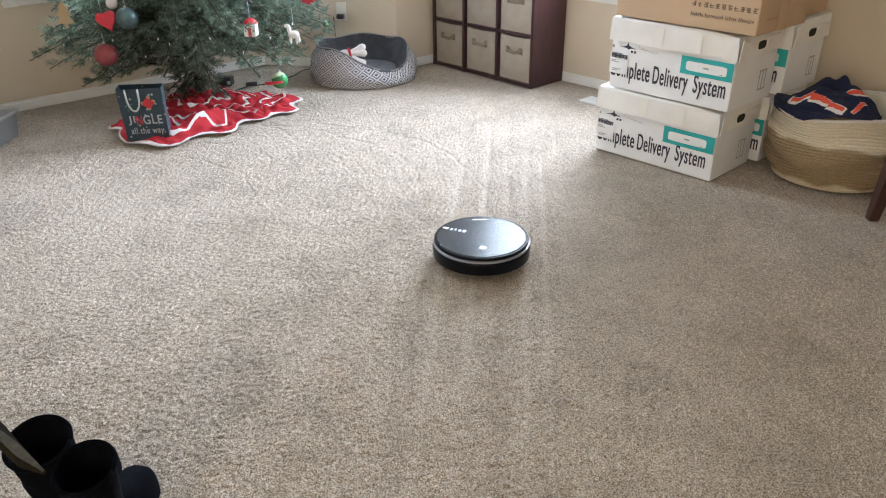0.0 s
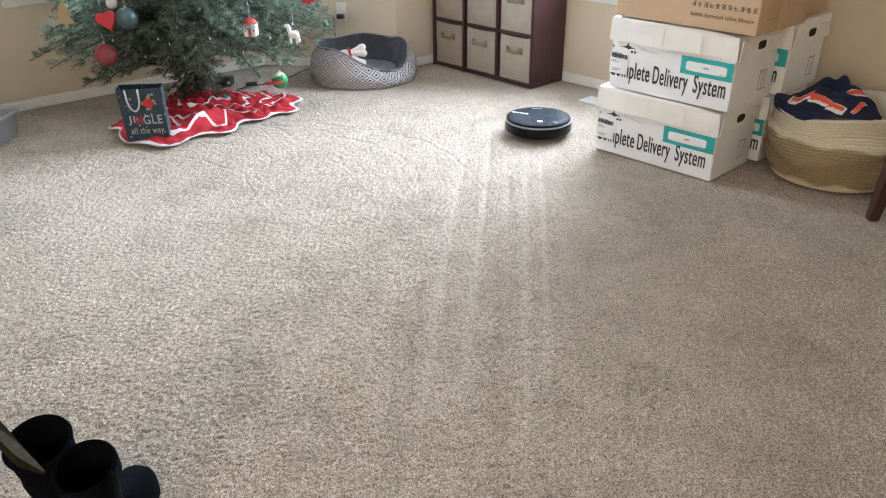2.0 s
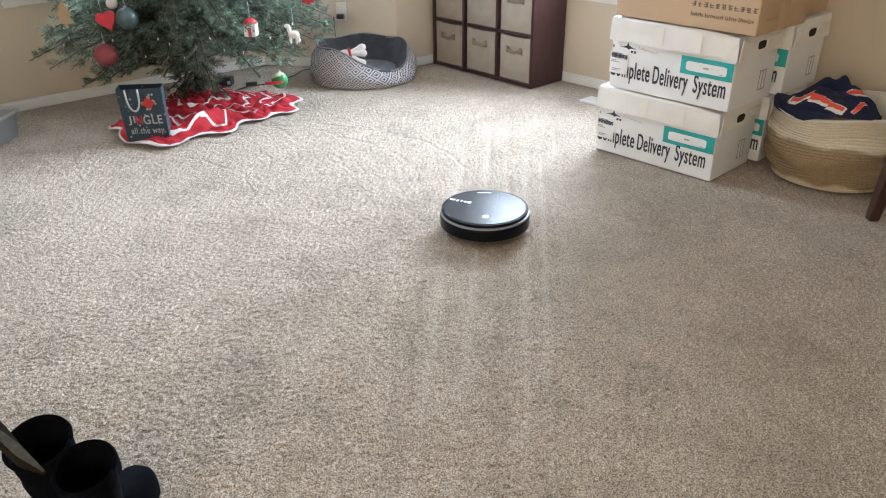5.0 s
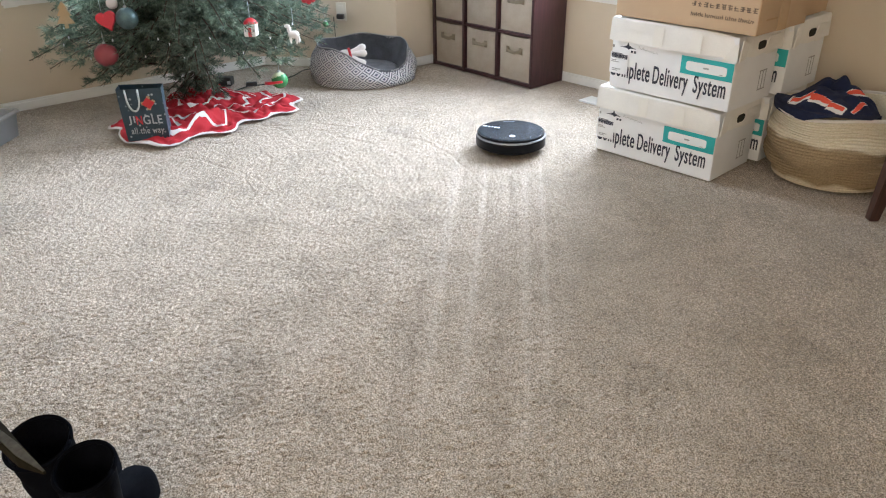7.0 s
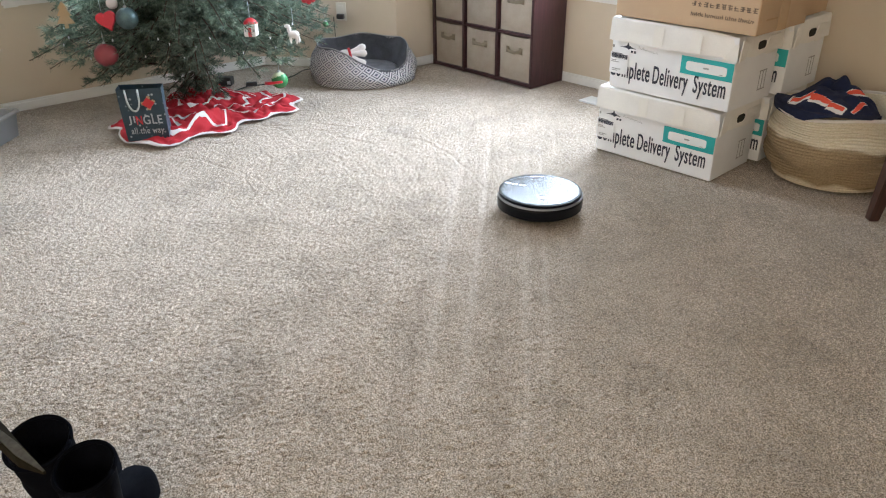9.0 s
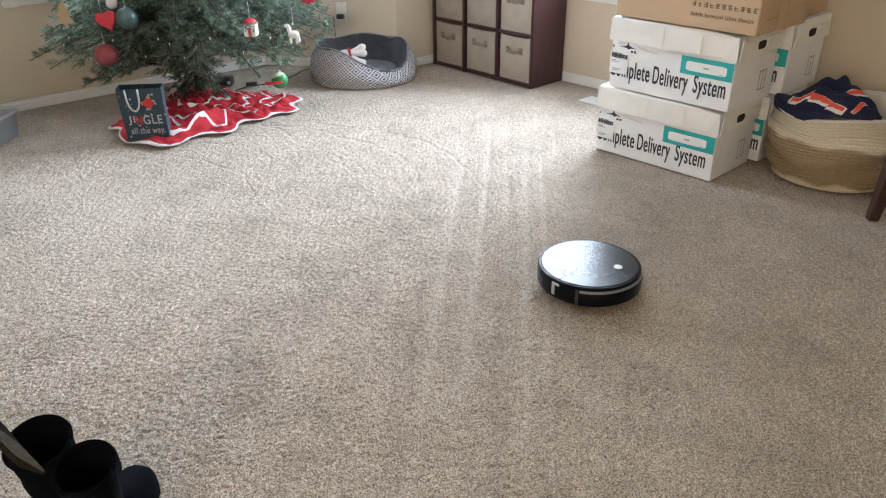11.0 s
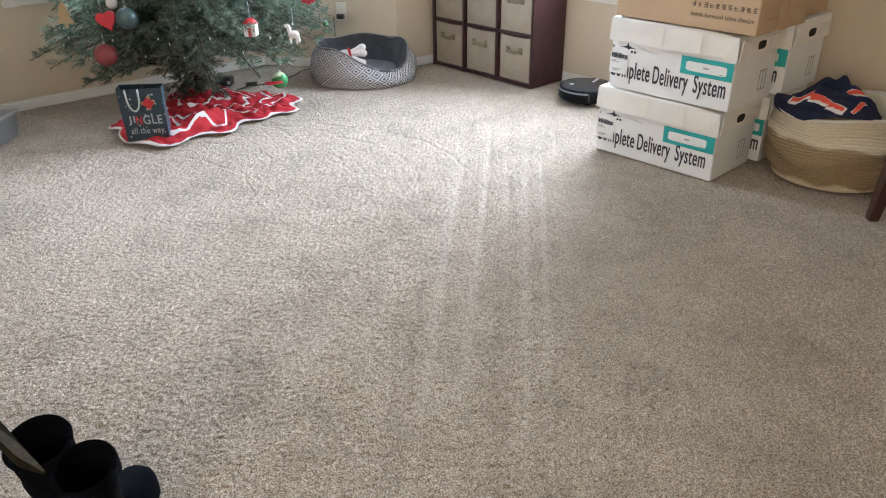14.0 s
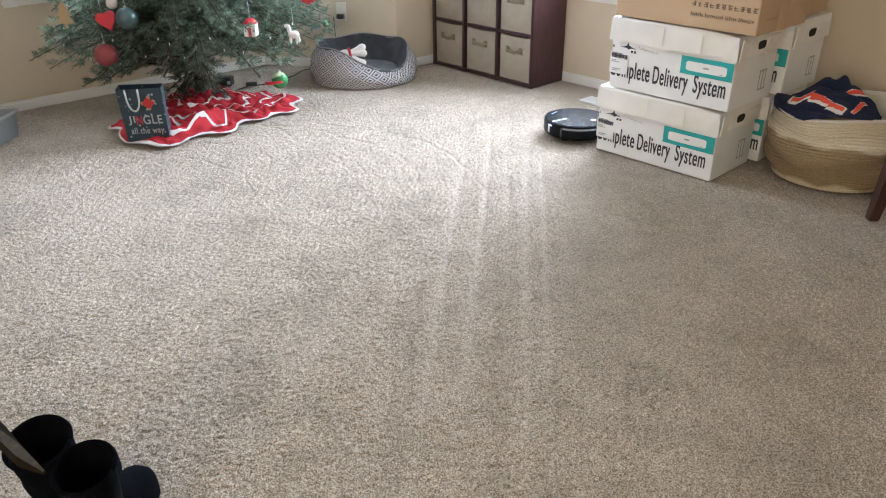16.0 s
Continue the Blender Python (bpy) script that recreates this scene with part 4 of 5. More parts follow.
# ---- grey tub by the left wall ----
def build_tub():
    t = thing("plastic_tub", pose(-2.20, 3.695, 0, 0, 0, -2), "grey plastic tub with a pale rim on the carpet", "tub")

    def ring(z, out, rad=0.035):
        pts = []
        for cx, cy, a0 in ((0.0, 0.0, 0), (-0.38, 0.0, 90), (-0.38, -0.5, 180), (0.0, -0.5, 270)):
            for k in range(5):
                a = radians(a0 + 22.5 * k)
                pts.append((cx - rad + (rad + out) * math.cos(a) if cx == 0 else cx + rad + (rad + out) * math.cos(a),
                            cy - rad + (rad + out) * math.sin(a) if cy == 0 else cy + rad + (rad + out) * math.sin(a), z))
        return pts
    bm = bmesh.new()
    levels = [[bm.verts.new(p) for p in ring(z, o)] for z, o in ((0.0, -0.02), (0.130, 0.0), (0.128, -0.006), (0.006, -0.026))]
    for a, b in zip(levels, levels[1:]):
        for k in range(len(a)):
            bm.faces.new((a[k], a[(k + 1) % len(a)], b[(k + 1) % len(a)], b[k]))
    bm.faces.new(levels[-1])
    part("tub_body", bm, TUBGREY, t, smooth=False)
    bm = bmesh.new()
    levels = [[bm.verts.new(p) for p in ring(z, o)] for z, o in ((0.1305, -0.008), (0.122, 0.012), (0.130, 0.014), (0.137, 0.008), (0.137, -0.006), (0.1305, -0.008))]
    for a, b in zip(levels, levels[1:]):
        for k in range(len(a)):
            bm.faces.new((a[k], a[(k + 1) % len(a)], b[(k + 1) % len(a)], b[k]))
    part("rim", bm, GREYINK, t, "pale grey rim")


build_tub()

# ---- tree ----
TREE = Vector((-1.42, 4.24, 0.0))
BAXIS = Vector((math.cos(radians(TURN)), math.sin(radians(TURN)), 0))


def reach(a):
    """How far a branch can grow from the trunk in direction a before it meets a wall."""
    d = Vector((math.cos(a), math.sin(a), 0))
    best = 9.0
    walls = [(ROOM @ Vector((LEFT_FAR, 0, 0)), BAXIS)]
    p, q = (ROOM @ Vector((*DIAG[0], 0))), (ROOM @ Vector((*DIAG[1], 0)))
    e = (q - p).normalized()
    walls.append((p, Vector((e.y, -e.x, 0))))
    for w, n in walls:
        k = d.dot(n)
        if k < -1e-3:
            best = min(best, (w - TREE).dot(n) / k)
    return min(best - 0.05, 0.60 + (0.29 if math.cos(a) > 0 else 0.26) * abs(math.cos(a)) ** 0.8)


def build_tree():
    t = thing("christmas_tree", Matrix.Translation(TREE), "green fir Christmas tree hung with ornaments beside the window", "christmas tree")
    part("trunk", tube([(0, 0, 0.03), (0.003, 0, 0.6), (0, 0.004, 1.2), (0, 0, 2.0)], 0.032, 12, taper=0.008), BARK, t, "brown bark trunk", True)
    rnd = random.Random(11)
    verts, faces = [], []

    def needles(p, q, count, size, spread=1.0):
        d = (q - p)
        ln = d.length
        d.normalize()
        s = d.cross(Vector((0, 0, 1)))
        s = s.normalized() if s.length > 0.05 else Vector((1, 0, 0))
        u = s.cross(d)
        for k in range(count):
            f = (k + rnd.random()) / count
            a = rnd.uniform(0, 2 * math.pi)
            o = (math.cos(a) * s + math.sin(a) * u)
            tip = (d * rnd.uniform(0.45, 0.9) + o * rnd.uniform(0.6, 1.0) * spread).normalized()
            root = p + d * (ln * f)
            n = size * rnd.uniform(0.7, 1.2)
            w = tip.cross(o + d * 0.3)
            w = (w.normalized() if w.length > 1e-3 else s) * 0.0017
            b = len(verts)
            mid = root + tip * n * 0.5
            verts.extend(((root)[:], (mid + w)[:], (root + tip * n)[:], (mid - w)[:]))
            faces.append((b, b + 1, b + 2, b + 3))
    z = 0.225
    while z < 1.95:
        full = max(0.08, 0.86 * (1 - (z - 0.2) / 1.95))
        low = z < 0.95
        count = 20 if low else 14
        off = rnd.uniform(0, 6.28)
        for k in range(count):
            a = off + 2 * math.pi * k / count + rnd.uniform(-0.15, 0.15)
            front = math.sin(a) < 0.75
            ln = min(full * rnd.uniform(0.78, 1.06) * (1.15 if math.cos(a) > 0.6 and 0.36 < z < 0.85 else 1.08 if abs(math.cos(a)) > 0.4 else 1.0), reach(a))
            if z < 0.40 and -2.0 < math.atan2(math.sin(a), math.cos(a)) < -0.85 and rnd.random() < 0.75:
                ln = 0.30 * rnd.uniform(0.7, 1.1)
            elif z < 0.36:
                # the lowest whorls are short and leave the floor open below
                if z < 0.31 and rnd.random() < 0.75:
                    continue
                ln *= 0.74
            if ln < 0.12:
                continue
            d = Vector((math.cos(a), math.sin(a), 0))
            side = Vector((-d.y, d.x, 0))
            rise = 0.10 * ln if z > 0.3 else 0.15 * ln
            zz = z + rnd.uniform(-0.035, 0.035)

            def at(s, d=d, ln=ln, zz=zz, rise=rise):
                return d * (ln * s) + Vector((0, 0, zz + rise * math.sin(s * 2.2) - 0.19 * ln * s * s))
            pts = [at(j / 5) for j in range(6)]
            part("limb", tube(pts, 0.008, 5, taper=0.002), BARK, t, smooth=True)
            dense = 1.0 if low else 0.7
            nd = 60 if low else 30
            needles(at(0.25), at(0.6), int(50 * dense), 0.030)
            needles(at(0.6), at(1.0), int(60 * dense), 0.028)
            steps = max(4, int(ln / 0.06))
            for j in range(2, steps):
                s = j / steps
                for sg in (-1, 1):
                    tl = (0.05 + 0.17 * (1 - s)) * rnd.uniform(0.75, 1.15) * (ln / 0.8) ** 0.4
                    dirn = (d * 0.75 + side * sg * rnd.uniform(0.6, 1.0) + Vector((0, 0, rnd.uniform(-0.28, 0.22)))).normalized()
                    p = at(s)
                    q = p + dirn * tl
                    wq = TREE + q
                    if (wq - (ROOM @ Vector((LEFT_FAR, 0, 0)))).dot(BAXIS) < 0.05:
                        continue
                    if rnd.random() < 0.14:
                        continue
                    needles(p, q, nd, 0.027)
                    if low and tl > 0.09:
                        for sg2 in (-1, 1):
                            r2 = (dirn + side * sg2 * 0.7 + Vector((0, 0, rnd.uniform(-0.4, 0.4)))).normalized()
                            p2 = p + dirn * tl * 0.45
                            needles(p2, p2 + r2 * tl * 0.5, nd // 2, 0.024)
        z += 0.065 if low else 0.10
    # short drooping shoots that hide the foot of the trunk
    for k in range(16):
        a = -1.45 + rnd.uniform(-1.2, 1.2)
        p = Vector((0.02 * math.cos(a), 0.02 * math.sin(a), rnd.uniform(0.13, 0.34)))
        q = p + Vector((math.cos(a), math.sin(a), rnd.uniform(-0.75, 0.1))) * rnd.uniform(0.10, 0.20)
        part("limb", tube([p, p.lerp(q, 0.5) + Vector((0, 0, 0.012)), q], 0.005, 5, taper=0.002), BARK, t, smooth=True)
        needles(p, q, 90, 0.030)
        for n in range(4):
            f = p.lerp(q, 0.4 + 0.15 * n)
            needles(f, f + Vector((rnd.uniform(-0.06, 0.06), rnd.uniform(-0.06, 0.02), rnd.uniform(-0.05, 0.02))), 36, 0.026)
    me = bpy.data.meshes.new("crown")
    me.from_pydata(verts, [], faces)
    me.materials.append(NEEDLE)
    crown = new("crown", me)
    crown.parent = t
    tagged(crown, "dense dark green needles", kind="stuff")
    return t


build_tree()


def build_tree_stand():
    g = thing("tree_stand", Matrix.Translation(TREE) @ Matrix.Diagonal((0.8, 0.8, 0.5, 1.0)), "dark green metal tree stand under the tree", "tree stand")
    part("bowl", lathe([(0, 0.012), (0.085, 0.012), (0.10, 0.10), (0.106, 0.104), (0.094, 0.10), (0.08, 0.02), (0, 0.02)], 28), CABLE, g, smooth=True)
    for a in (35, 125, 215, 305):
        d = Vector((math.cos(radians(a)), math.sin(radians(a)), 0))
        part("leg", tube([d * 0.09 + Vector((0, 0, 0.075)), d * 0.20 + Vector((0, 0, 0.045)), d * 0.27 + Vector((0, 0, 0.010))], 0.010, 8), CABLE, g, smooth=True)
        part("thumb_screw", tube([d * 0.036 + Vector((0, 0, 0.090)), d * 0.135 + Vector((0, 0, 0.093))], 0.005, 6), SILVER, g)


build_tree_stand()


def build_skirt():
    k = thing("tree_skirt", Matrix.Translation(TREE), "red tree skirt with white zigzag stripes rumpled on the carpet", "tree skirt")
    N, R, lobes = 300, 90, 17

    def lobe(a, at, wide):
        d = math.atan2(math.sin(a - radians(at)), math.cos(a - radians(at)))
        return math.exp(-(d / radians(wide)) ** 2)

    def radius(a):
        """Pulled out towards the front and to one side, bunched up behind the trunk."""
        return 0.185 + 0.59 * lobe(a, -92, 50) + 0.40 * lobe(a, -10, 33) + 0.05 * lobe(a, -131, 13) + 0.012 * math.sin(7 * a) + 0.010 * math.sin(11 * a + 1)

    def zig(a):
        x = (a * lobes / (2 * math.pi)) % 1.0
        return max(-0.5, min(0.5, 1.6 * (abs(2 * x - 1) - 0.5)))

    def place(i, j):
        a, s = 2 * math.pi * i / N, 0.055 + 0.945 * j / R
        r = radius(a) * s * (1 + 0.20 * zig(a) * min(1, s * 1.5) * (1 - 0.55 * s ** 4))
        x, y = r * math.cos(a), r * math.sin(a)
        q = Vector((x * 4.5, y * 4.5, 9))
        x, y = x + 0.045 * s * noise.noise(q), y + 0.045 * s * noise.noise(q + Vector((0, 0, 4)))
        d = math.hypot(x, y)
        fold = 0.045 * abs(noise.noise(Vector((x * 7 + y * 3, y * 9, 2)))) + 0.030 * abs(noise.noise(Vector((x * 15, y * 15, 7))))
        # gathered round the trunk, puffed up before it, and one long loose fold
        puff = 0.075 * math.exp(-((x + 0.06) ** 2 + (y + 0.20) ** 2) / 0.008) + 0.060 * math.exp(-((x - 0.08) ** 2 + (y + 0.17) ** 2) / 0.006)
        puff *= 0.7 + 0.8 * abs(noise.noise(Vector((x * 22, y * 22, 5))))
        across = (x - 0.16) * 0.80 - (y + 0.47) * 0.60
        along = (x - 0.16) * 0.60 + (y + 0.47) * 0.80
        ridge = 0.070 * math.exp(-(across / 0.035) ** 2 - (along / 0.17) ** 2)
        collar = 0.040 * math.exp(-(d / 0.15) ** 2)
        edge = 1 - 0.8 * max(0.0, s - 0.90) / 0.10
        return (x, y, 0.006 + (0.4 * puff + ridge + fold + collar) * edge + 0.006)
    bands = [(0, 22, 0), (22, 25, 1), (25, 38, 0), (38, 41, 1), (41, 54, 0), (54, 57, 1), (57, 70, 0), (70, 73, 1), (73, 87, 0), (87, 90, 1)]
    for j0, j1, white in bands:
        bm = grid_mesh(N, j1 - j0, lambda i, j, j0=j0: place(i, j0 + j), closed_x=True)
        part("white_stripe" if white else "red_band", bm, WHITECLOTH if white else RED, k, "white zigzag stripe" if white else "", smooth=True)
    return k


build_skirt()


def build_bag():
    g = thing("gift_bag", pose(-1.578, 3.500, 0.014, 5, 0, 9), "navy paper gift bag with glittery lettering and ribbon handles", "gift bag")
    w, d, h = 0.20, 0.10, 0.27
    bm = bmesh.new()
    lo = [bm.verts.new(v) for v in ((0, 0, 0), (w, 0, 0), (w, d, 0), (0, d, 0))]
    hi = [bm.verts.new(v) for v in ((-0.006, 0.01, h), (w + 0.006, 0.006, h), (w + 0.004, d * 0.8, h - 0.004), (-0.004, d * 0.8, h))]
    md = [bm.verts.new(v) for v in ((-0.004, 0.002, h * 0.5), (w + 0.004, 0.002, h * 0.5), (w - 0.004, d * 0.95, h * 0.5), (0.004, d * 0.95, h * 0.5))]
    bm.faces.new(lo[::-1])
    for a, b in ((lo, md), (md, hi)):
        for k in range(4):
            f = bm.faces.new((a[k], a[(k + 1) % 4], b[(k + 1) % 4], b[k]))
            f.material_index = 1 if k in (1, 3) else 0
    part("paper_body", bm, [BAG, BAGSIDE], g)
    m = Matrix.Translation((0, -0.003, 0)) @ pose(0, 0, 0, -1.5, 0, 0)
    for word, x0, width, ink in (("JI", 0.022, 0.033, GLITTER), ("N", 0.060, 0.029, ORNRED), ("GLE", 0.094, 0.090, GLITTER)):
        lettering("lettering", word, 0.046, width, ink, g, m @ Matrix.Translation((x0, 0, 0.088)), "red lettering" if ink == ORNRED else "grey glitter lettering", 0.012)
    lettering("lettering", "all the way", 0.042, 0.156, GLITTER, g, m @ Matrix.Translation((0.026, 0, 0.030)), "grey glitter lettering", 0.006)
    for off in (-0.006,):
        pts = []
        for k in range(13):
            a = math.pi * k / 12
            pts.append((0.068 + 0.030 * math.cos(a), off - 0.004 * math.sin(a), h - 0.035 - 0.072 * math.sin(a) + (0.035 if k in (0, 12) else 0)))
        part("ribbon_handle", tube(pts, 0.0048, 6), RIBBON, g, "pale ribbon handle", True)
    bm = cuboid(-0.022, 0.022, -0.004, 0.0, -0.022, 0.022, 0.002)
    part("gift_tag", bm, ORNRED, g, "red bow tag").matrix_local = pose(0.135, -0.003, 0.198, 0, 40, 0)
    for dx, dz in ((-0.024, 0.0), (0.024, 0.008), (0.0, -0.026), (0.004, 0.027)):
        part("tag_leaf", cuboid(-0.009, 0.009, -0.003, 0.0, -0.009, 0.009, 0.002), ORNWOOD, g).matrix_local = pose(0.135 + dx, -0.0025, 0.198 + dz, 0, 20 + dx * 900, 0)


build_bag()


# ---- ornaments ----
def hang(name, at, label, build, cord=0.05):
    o = thing(name, Matrix.Translation(at), label, "ornament", "ornaments on the tree")
    build(o)
    part("hanging_cord", tube([(0, 0, 0.0), (0.001, 0, cord * 0.5), (0, 0, cord)], 0.0012, 5), RIBBON, o)
    return o


def globe(r, material, capmat=None):
    def build(o):
        bm = ball(r, Matrix.Translation((0, 0, -r - 0.008)), None, 28)
        sphere = part("glass_ball", bm, material, o, smooth=True)
        part("cap", lathe([(0, 0.0), (0.007, -0.001), (0.008, -0.010), (0, -0.011)], 14), SILVER, sphere)
    return build


def heart(o):
    out = []
    for k in range(28):
        a = 2 * math.pi * k / 28
        out.append((0.0032 * 16 * math.sin(a) ** 3, 0.0032 * (13 * math.cos(a) - 5 * math.cos(2 * a) - 2 * math.cos(3 * a) - math.cos(4 * a)) - 0.05))
    part("felt_heart", sheet(out, 0.018), FELTPINK, o).matrix_local = pose(0, 0, 0, 8, -14, -10)


def little_tree(o):
    out = [(0, 0), (-0.018, -0.025), (-0.009, -0.025), (-0.026, -0.05), (-0.014, -0.05), (-0.032, -0.078), (-0.006, -0.078), (-0.006, -0.095), (0.006, -0.095),
           (0.006, -0.078), (0.032, -0.078), (0.014, -0.05), (0.026, -0.05), (0.009, -0.025), (0.018, -0.025)]
    part("wooden_cutout", sheet([(1.35 * x, 1.35 * z) for x, z in out], 0.008), ORNWOOD, o)


def snow_house(o):
    walls = part("house_body", cuboid(-0.030, 0.030, -0.03, 0.03, -0.088, -0.028, 0.004), WHITECLOTH, o)
    part("domed_roof", lathe([(0, 0.0), (0.012, -0.002), (0.028, -0.014), (0.036, -0.029), (0, -0.030)], 20), ORNRED, o, "red domed roof", True)
    part("door", cuboid(-0.008, 0.008, -0.0325, -0.0301, -0.088, -0.045, 0.0), ORNRED, walls, "red door")
    for x in (-0.02, 0.02):
        part("small_window", cuboid(x - 0.005, x + 0.005, -0.0325, -0.0301, -0.065, -0.052, 0.0), GREYINK, walls)


def reindeer(o):
    bm = bmesh.new()
    for (x, z), r, sq in (((0, -0.06), 0.020, (1.5, 0.9, 1)), ((-0.022, -0.035), 0.012, (1, 1, 1.6)), ((-0.03, -0.018), 0.011, (1.4, 0.9, 0.9)),
                          ((0.024, -0.085), 0.007, (1, 1, 3)), ((-0.018, -0.085), 0.007, (1, 1, 3)), ((0.012, -0.09), 0.007, (1, 1, 3))):
        ball(r, Matrix.Translation((x, 0, z)) @ Matrix.Diagonal((*sq, 1)), bm, 12)
    part("felt_animal", bm, WHITECLOTH, o, smooth=True)


def two_tone_ball(o):
    bm = ball(0.046, Matrix.Translation((0, 0, -0.054)), None, 28)
    for f in bm.faces:
        c = f.calc_center_median()
        f.material_index = 1 if c.z > -0.026 + 0.35 * c.x else 0
    part("painted_ball", bm, [ORNGREEN, ORNPEACH], o, "green and pale yellow painted ball", True)
    part("red_ribbon", tube([(-0.072, -0.03, -0.064), (-0.05, -0.045, -0.060), (-0.01, -0.052, -0.056), (0.025, -0.048, -0.052)], 0.010, 8, taper=0.006), ORNRED, o, "red ribbon", True)
    part("cap", lathe([(0, 0.0), (0.009, -0.001), (0.010, -0.012), (0, -0.013)], 14), SILVER, o)


def star_cluster(o):
    bm = bmesh.new()
    for k, r in enumerate((0.020, 0.016, 0.018)):
        ball(r, Matrix.Translation((0.02 * (k - 1), 0.004 * k, -0.02 - 0.012 * (k % 2))), bm, 12)
    part("berries", bm, ORNRED, o, smooth=True)
    part("pale_berry", ball(0.022, Matrix.Translation((0.012, -0.01, 0.0)), None, 14), WHITECLOTH, o, smooth=True)


def snowman(o):
    bm = bmesh.new()
    for z, r in ((-0.02, 0.02), (-0.055, 0.028)):
        ball(r, Matrix.Translation((0, 0, z)), bm, 14)
    part("felt_body", bm, WHITECLOTH, o, smooth=True)
    part("dark_hat", lathe([(0, 0.012), (0.014, 0.012), (0.015, -0.004), (0.024, -0.006), (0, -0.007)], 16), INK, o)


hang("heart_ornament", (-1.632, 3.63, 0.631), "red felt heart ornament on the tree", heart)
hang("glass_ball_ornament", (-1.525, 3.66, 0.648), "teal glass ball ornament on the tree", globe(0.052, ORNTEAL))
hang("matte_ball_ornament", (-1.66, 3.648, 0.480), "dull red ball ornament on the tree", globe(0.056, ORNDULL))
hang("wooden_ornament", (-1.838, 3.68, 0.668), "tan wooden tree-shaped ornament", little_tree)
hang("house_ornament", (-0.943, 3.715, 0.575), "white house ornament with a red roof", snow_house, 0.075)
hang("animal_ornament", (-0.755, 3.83, 0.5275), "white felt animal ornament on a ribbon", reindeer, 0.07)
hang("painted_ball_ornament", (-0.890, 3.99, 0.245), "green and red painted ball hanging low on the tree", two_tone_ball, 0.05)
hang("berry_ornament", (-0.701, 4.05, 0.627), "red and white berry ornament on the tree", star_cluster)
hang("snowman_ornament", (-1.622, 3.75, 0.70), "white felt snowman ornament with a dark hat", snowman)
hang("small_ball_ornament", (-0.647, 4.22, 0.47), "small green glass ball ornament", globe(0.016, ORNGREEN), 0.03)


def build_cord():
    c = thing("extension_cable", pose(0, 0, 0), "thin dark light cord from the tree to the wall outlet", "cable")
    pts = [(-1.33, 4.34, 0.05), (-1.314, 4.368, 0.012), (-1.27, 4.47, 0.008), (-1.219, 4.56, 0.010), (-1.14, 4.57, 0.012), (-1.05, 4.66, 0.010), (-0.974, 4.80, 0.010),
           (-0.93, 4.90, 0.02), (-0.86, 5.00, 0.012), (-0.76, 5.055, 0.03), (-0.715, 5.06, 0.16), (-0.715, 5.045, 0.34)]
    part("wire", tube(pts, 0.0035, 6), CABLE, c, smooth=True)
    adapter = part("plug_adapter", cuboid(-0.055, 0.055, -0.03, 0.03, 0.0, 0.055, 0.008), BLACKPLASTIC, c, "black plug adapter on the cord")
    adapter.matrix_local = pose(-1.385, 4.62, 0.001, 0, 0, -8)
    # small white patch on the adapter's front
    part("pale_patch", cuboid(0.030, 0.052, -0.0316, -0.0301, 0.012, 0.034), MARK, adapter, "small white patch")
    b = cuboid(-0.035, 0.035, -0.014, 0.014, 0.002, 0.028, 0.006)
    part("inline_switch", b, BLACKPLASTIC, c, "black inline switch").matrix_local = pose(-1.20, 4.565, 0.004, 0, 0, 10)


build_cord()


def build_tree_light_string():
    """Small unlit bulbs on the tree's branch tips, coloured white for their glints."""
    rnd = random.Random(21)
    g = thing("light_string", Matrix.Translation(TREE), "unlit string of small bulbs on the tree, white for their glints", "string lights")
    pts = []
    for k in range(46):
        a = -2.9 + 2.7 * k / 45
        z = 0.42 + 0.05 * math.sin(k * 0.9)
        r = 0.50 + 0.16 * abs(math.cos(a)) + 0.03 * math.sin(k * 1.7)
        pts.append(Vector((r * math.cos(a), r * math.sin(a), z)))
    part("wire", tube(pts, 0.0018, 5), CABLE, g)
    # white shapes paint the bright specks that small bulbs show as glints
    for p in pts[::2]:
        part("glint_bulb", ball(0.0048, Matrix.Translation(p + Vector((0, -0.006, 0.01))) @ Matrix.Diagonal((0.8, 0.8, 1.6, 1)), None, 8), MARK, g, smooth=True)


build_tree_light_string()


def build_scrap():
    p = thing("paper_scrap", pose(-0.823, 1.660, 0.0, 0, 0, 30), "tiny white paper scrap on the carpet", "scrap")
    bm = sheet([(-0.004, 0.0), (0.004, 0.001), (0.005, 0.004), (0.0, 0.007), (-0.005, 0.004)], 0.002)
    part("scrap", bm, MARK, p).matrix_local = pose(0, 0, 0.004, -60, 0, 0)


build_scrap()


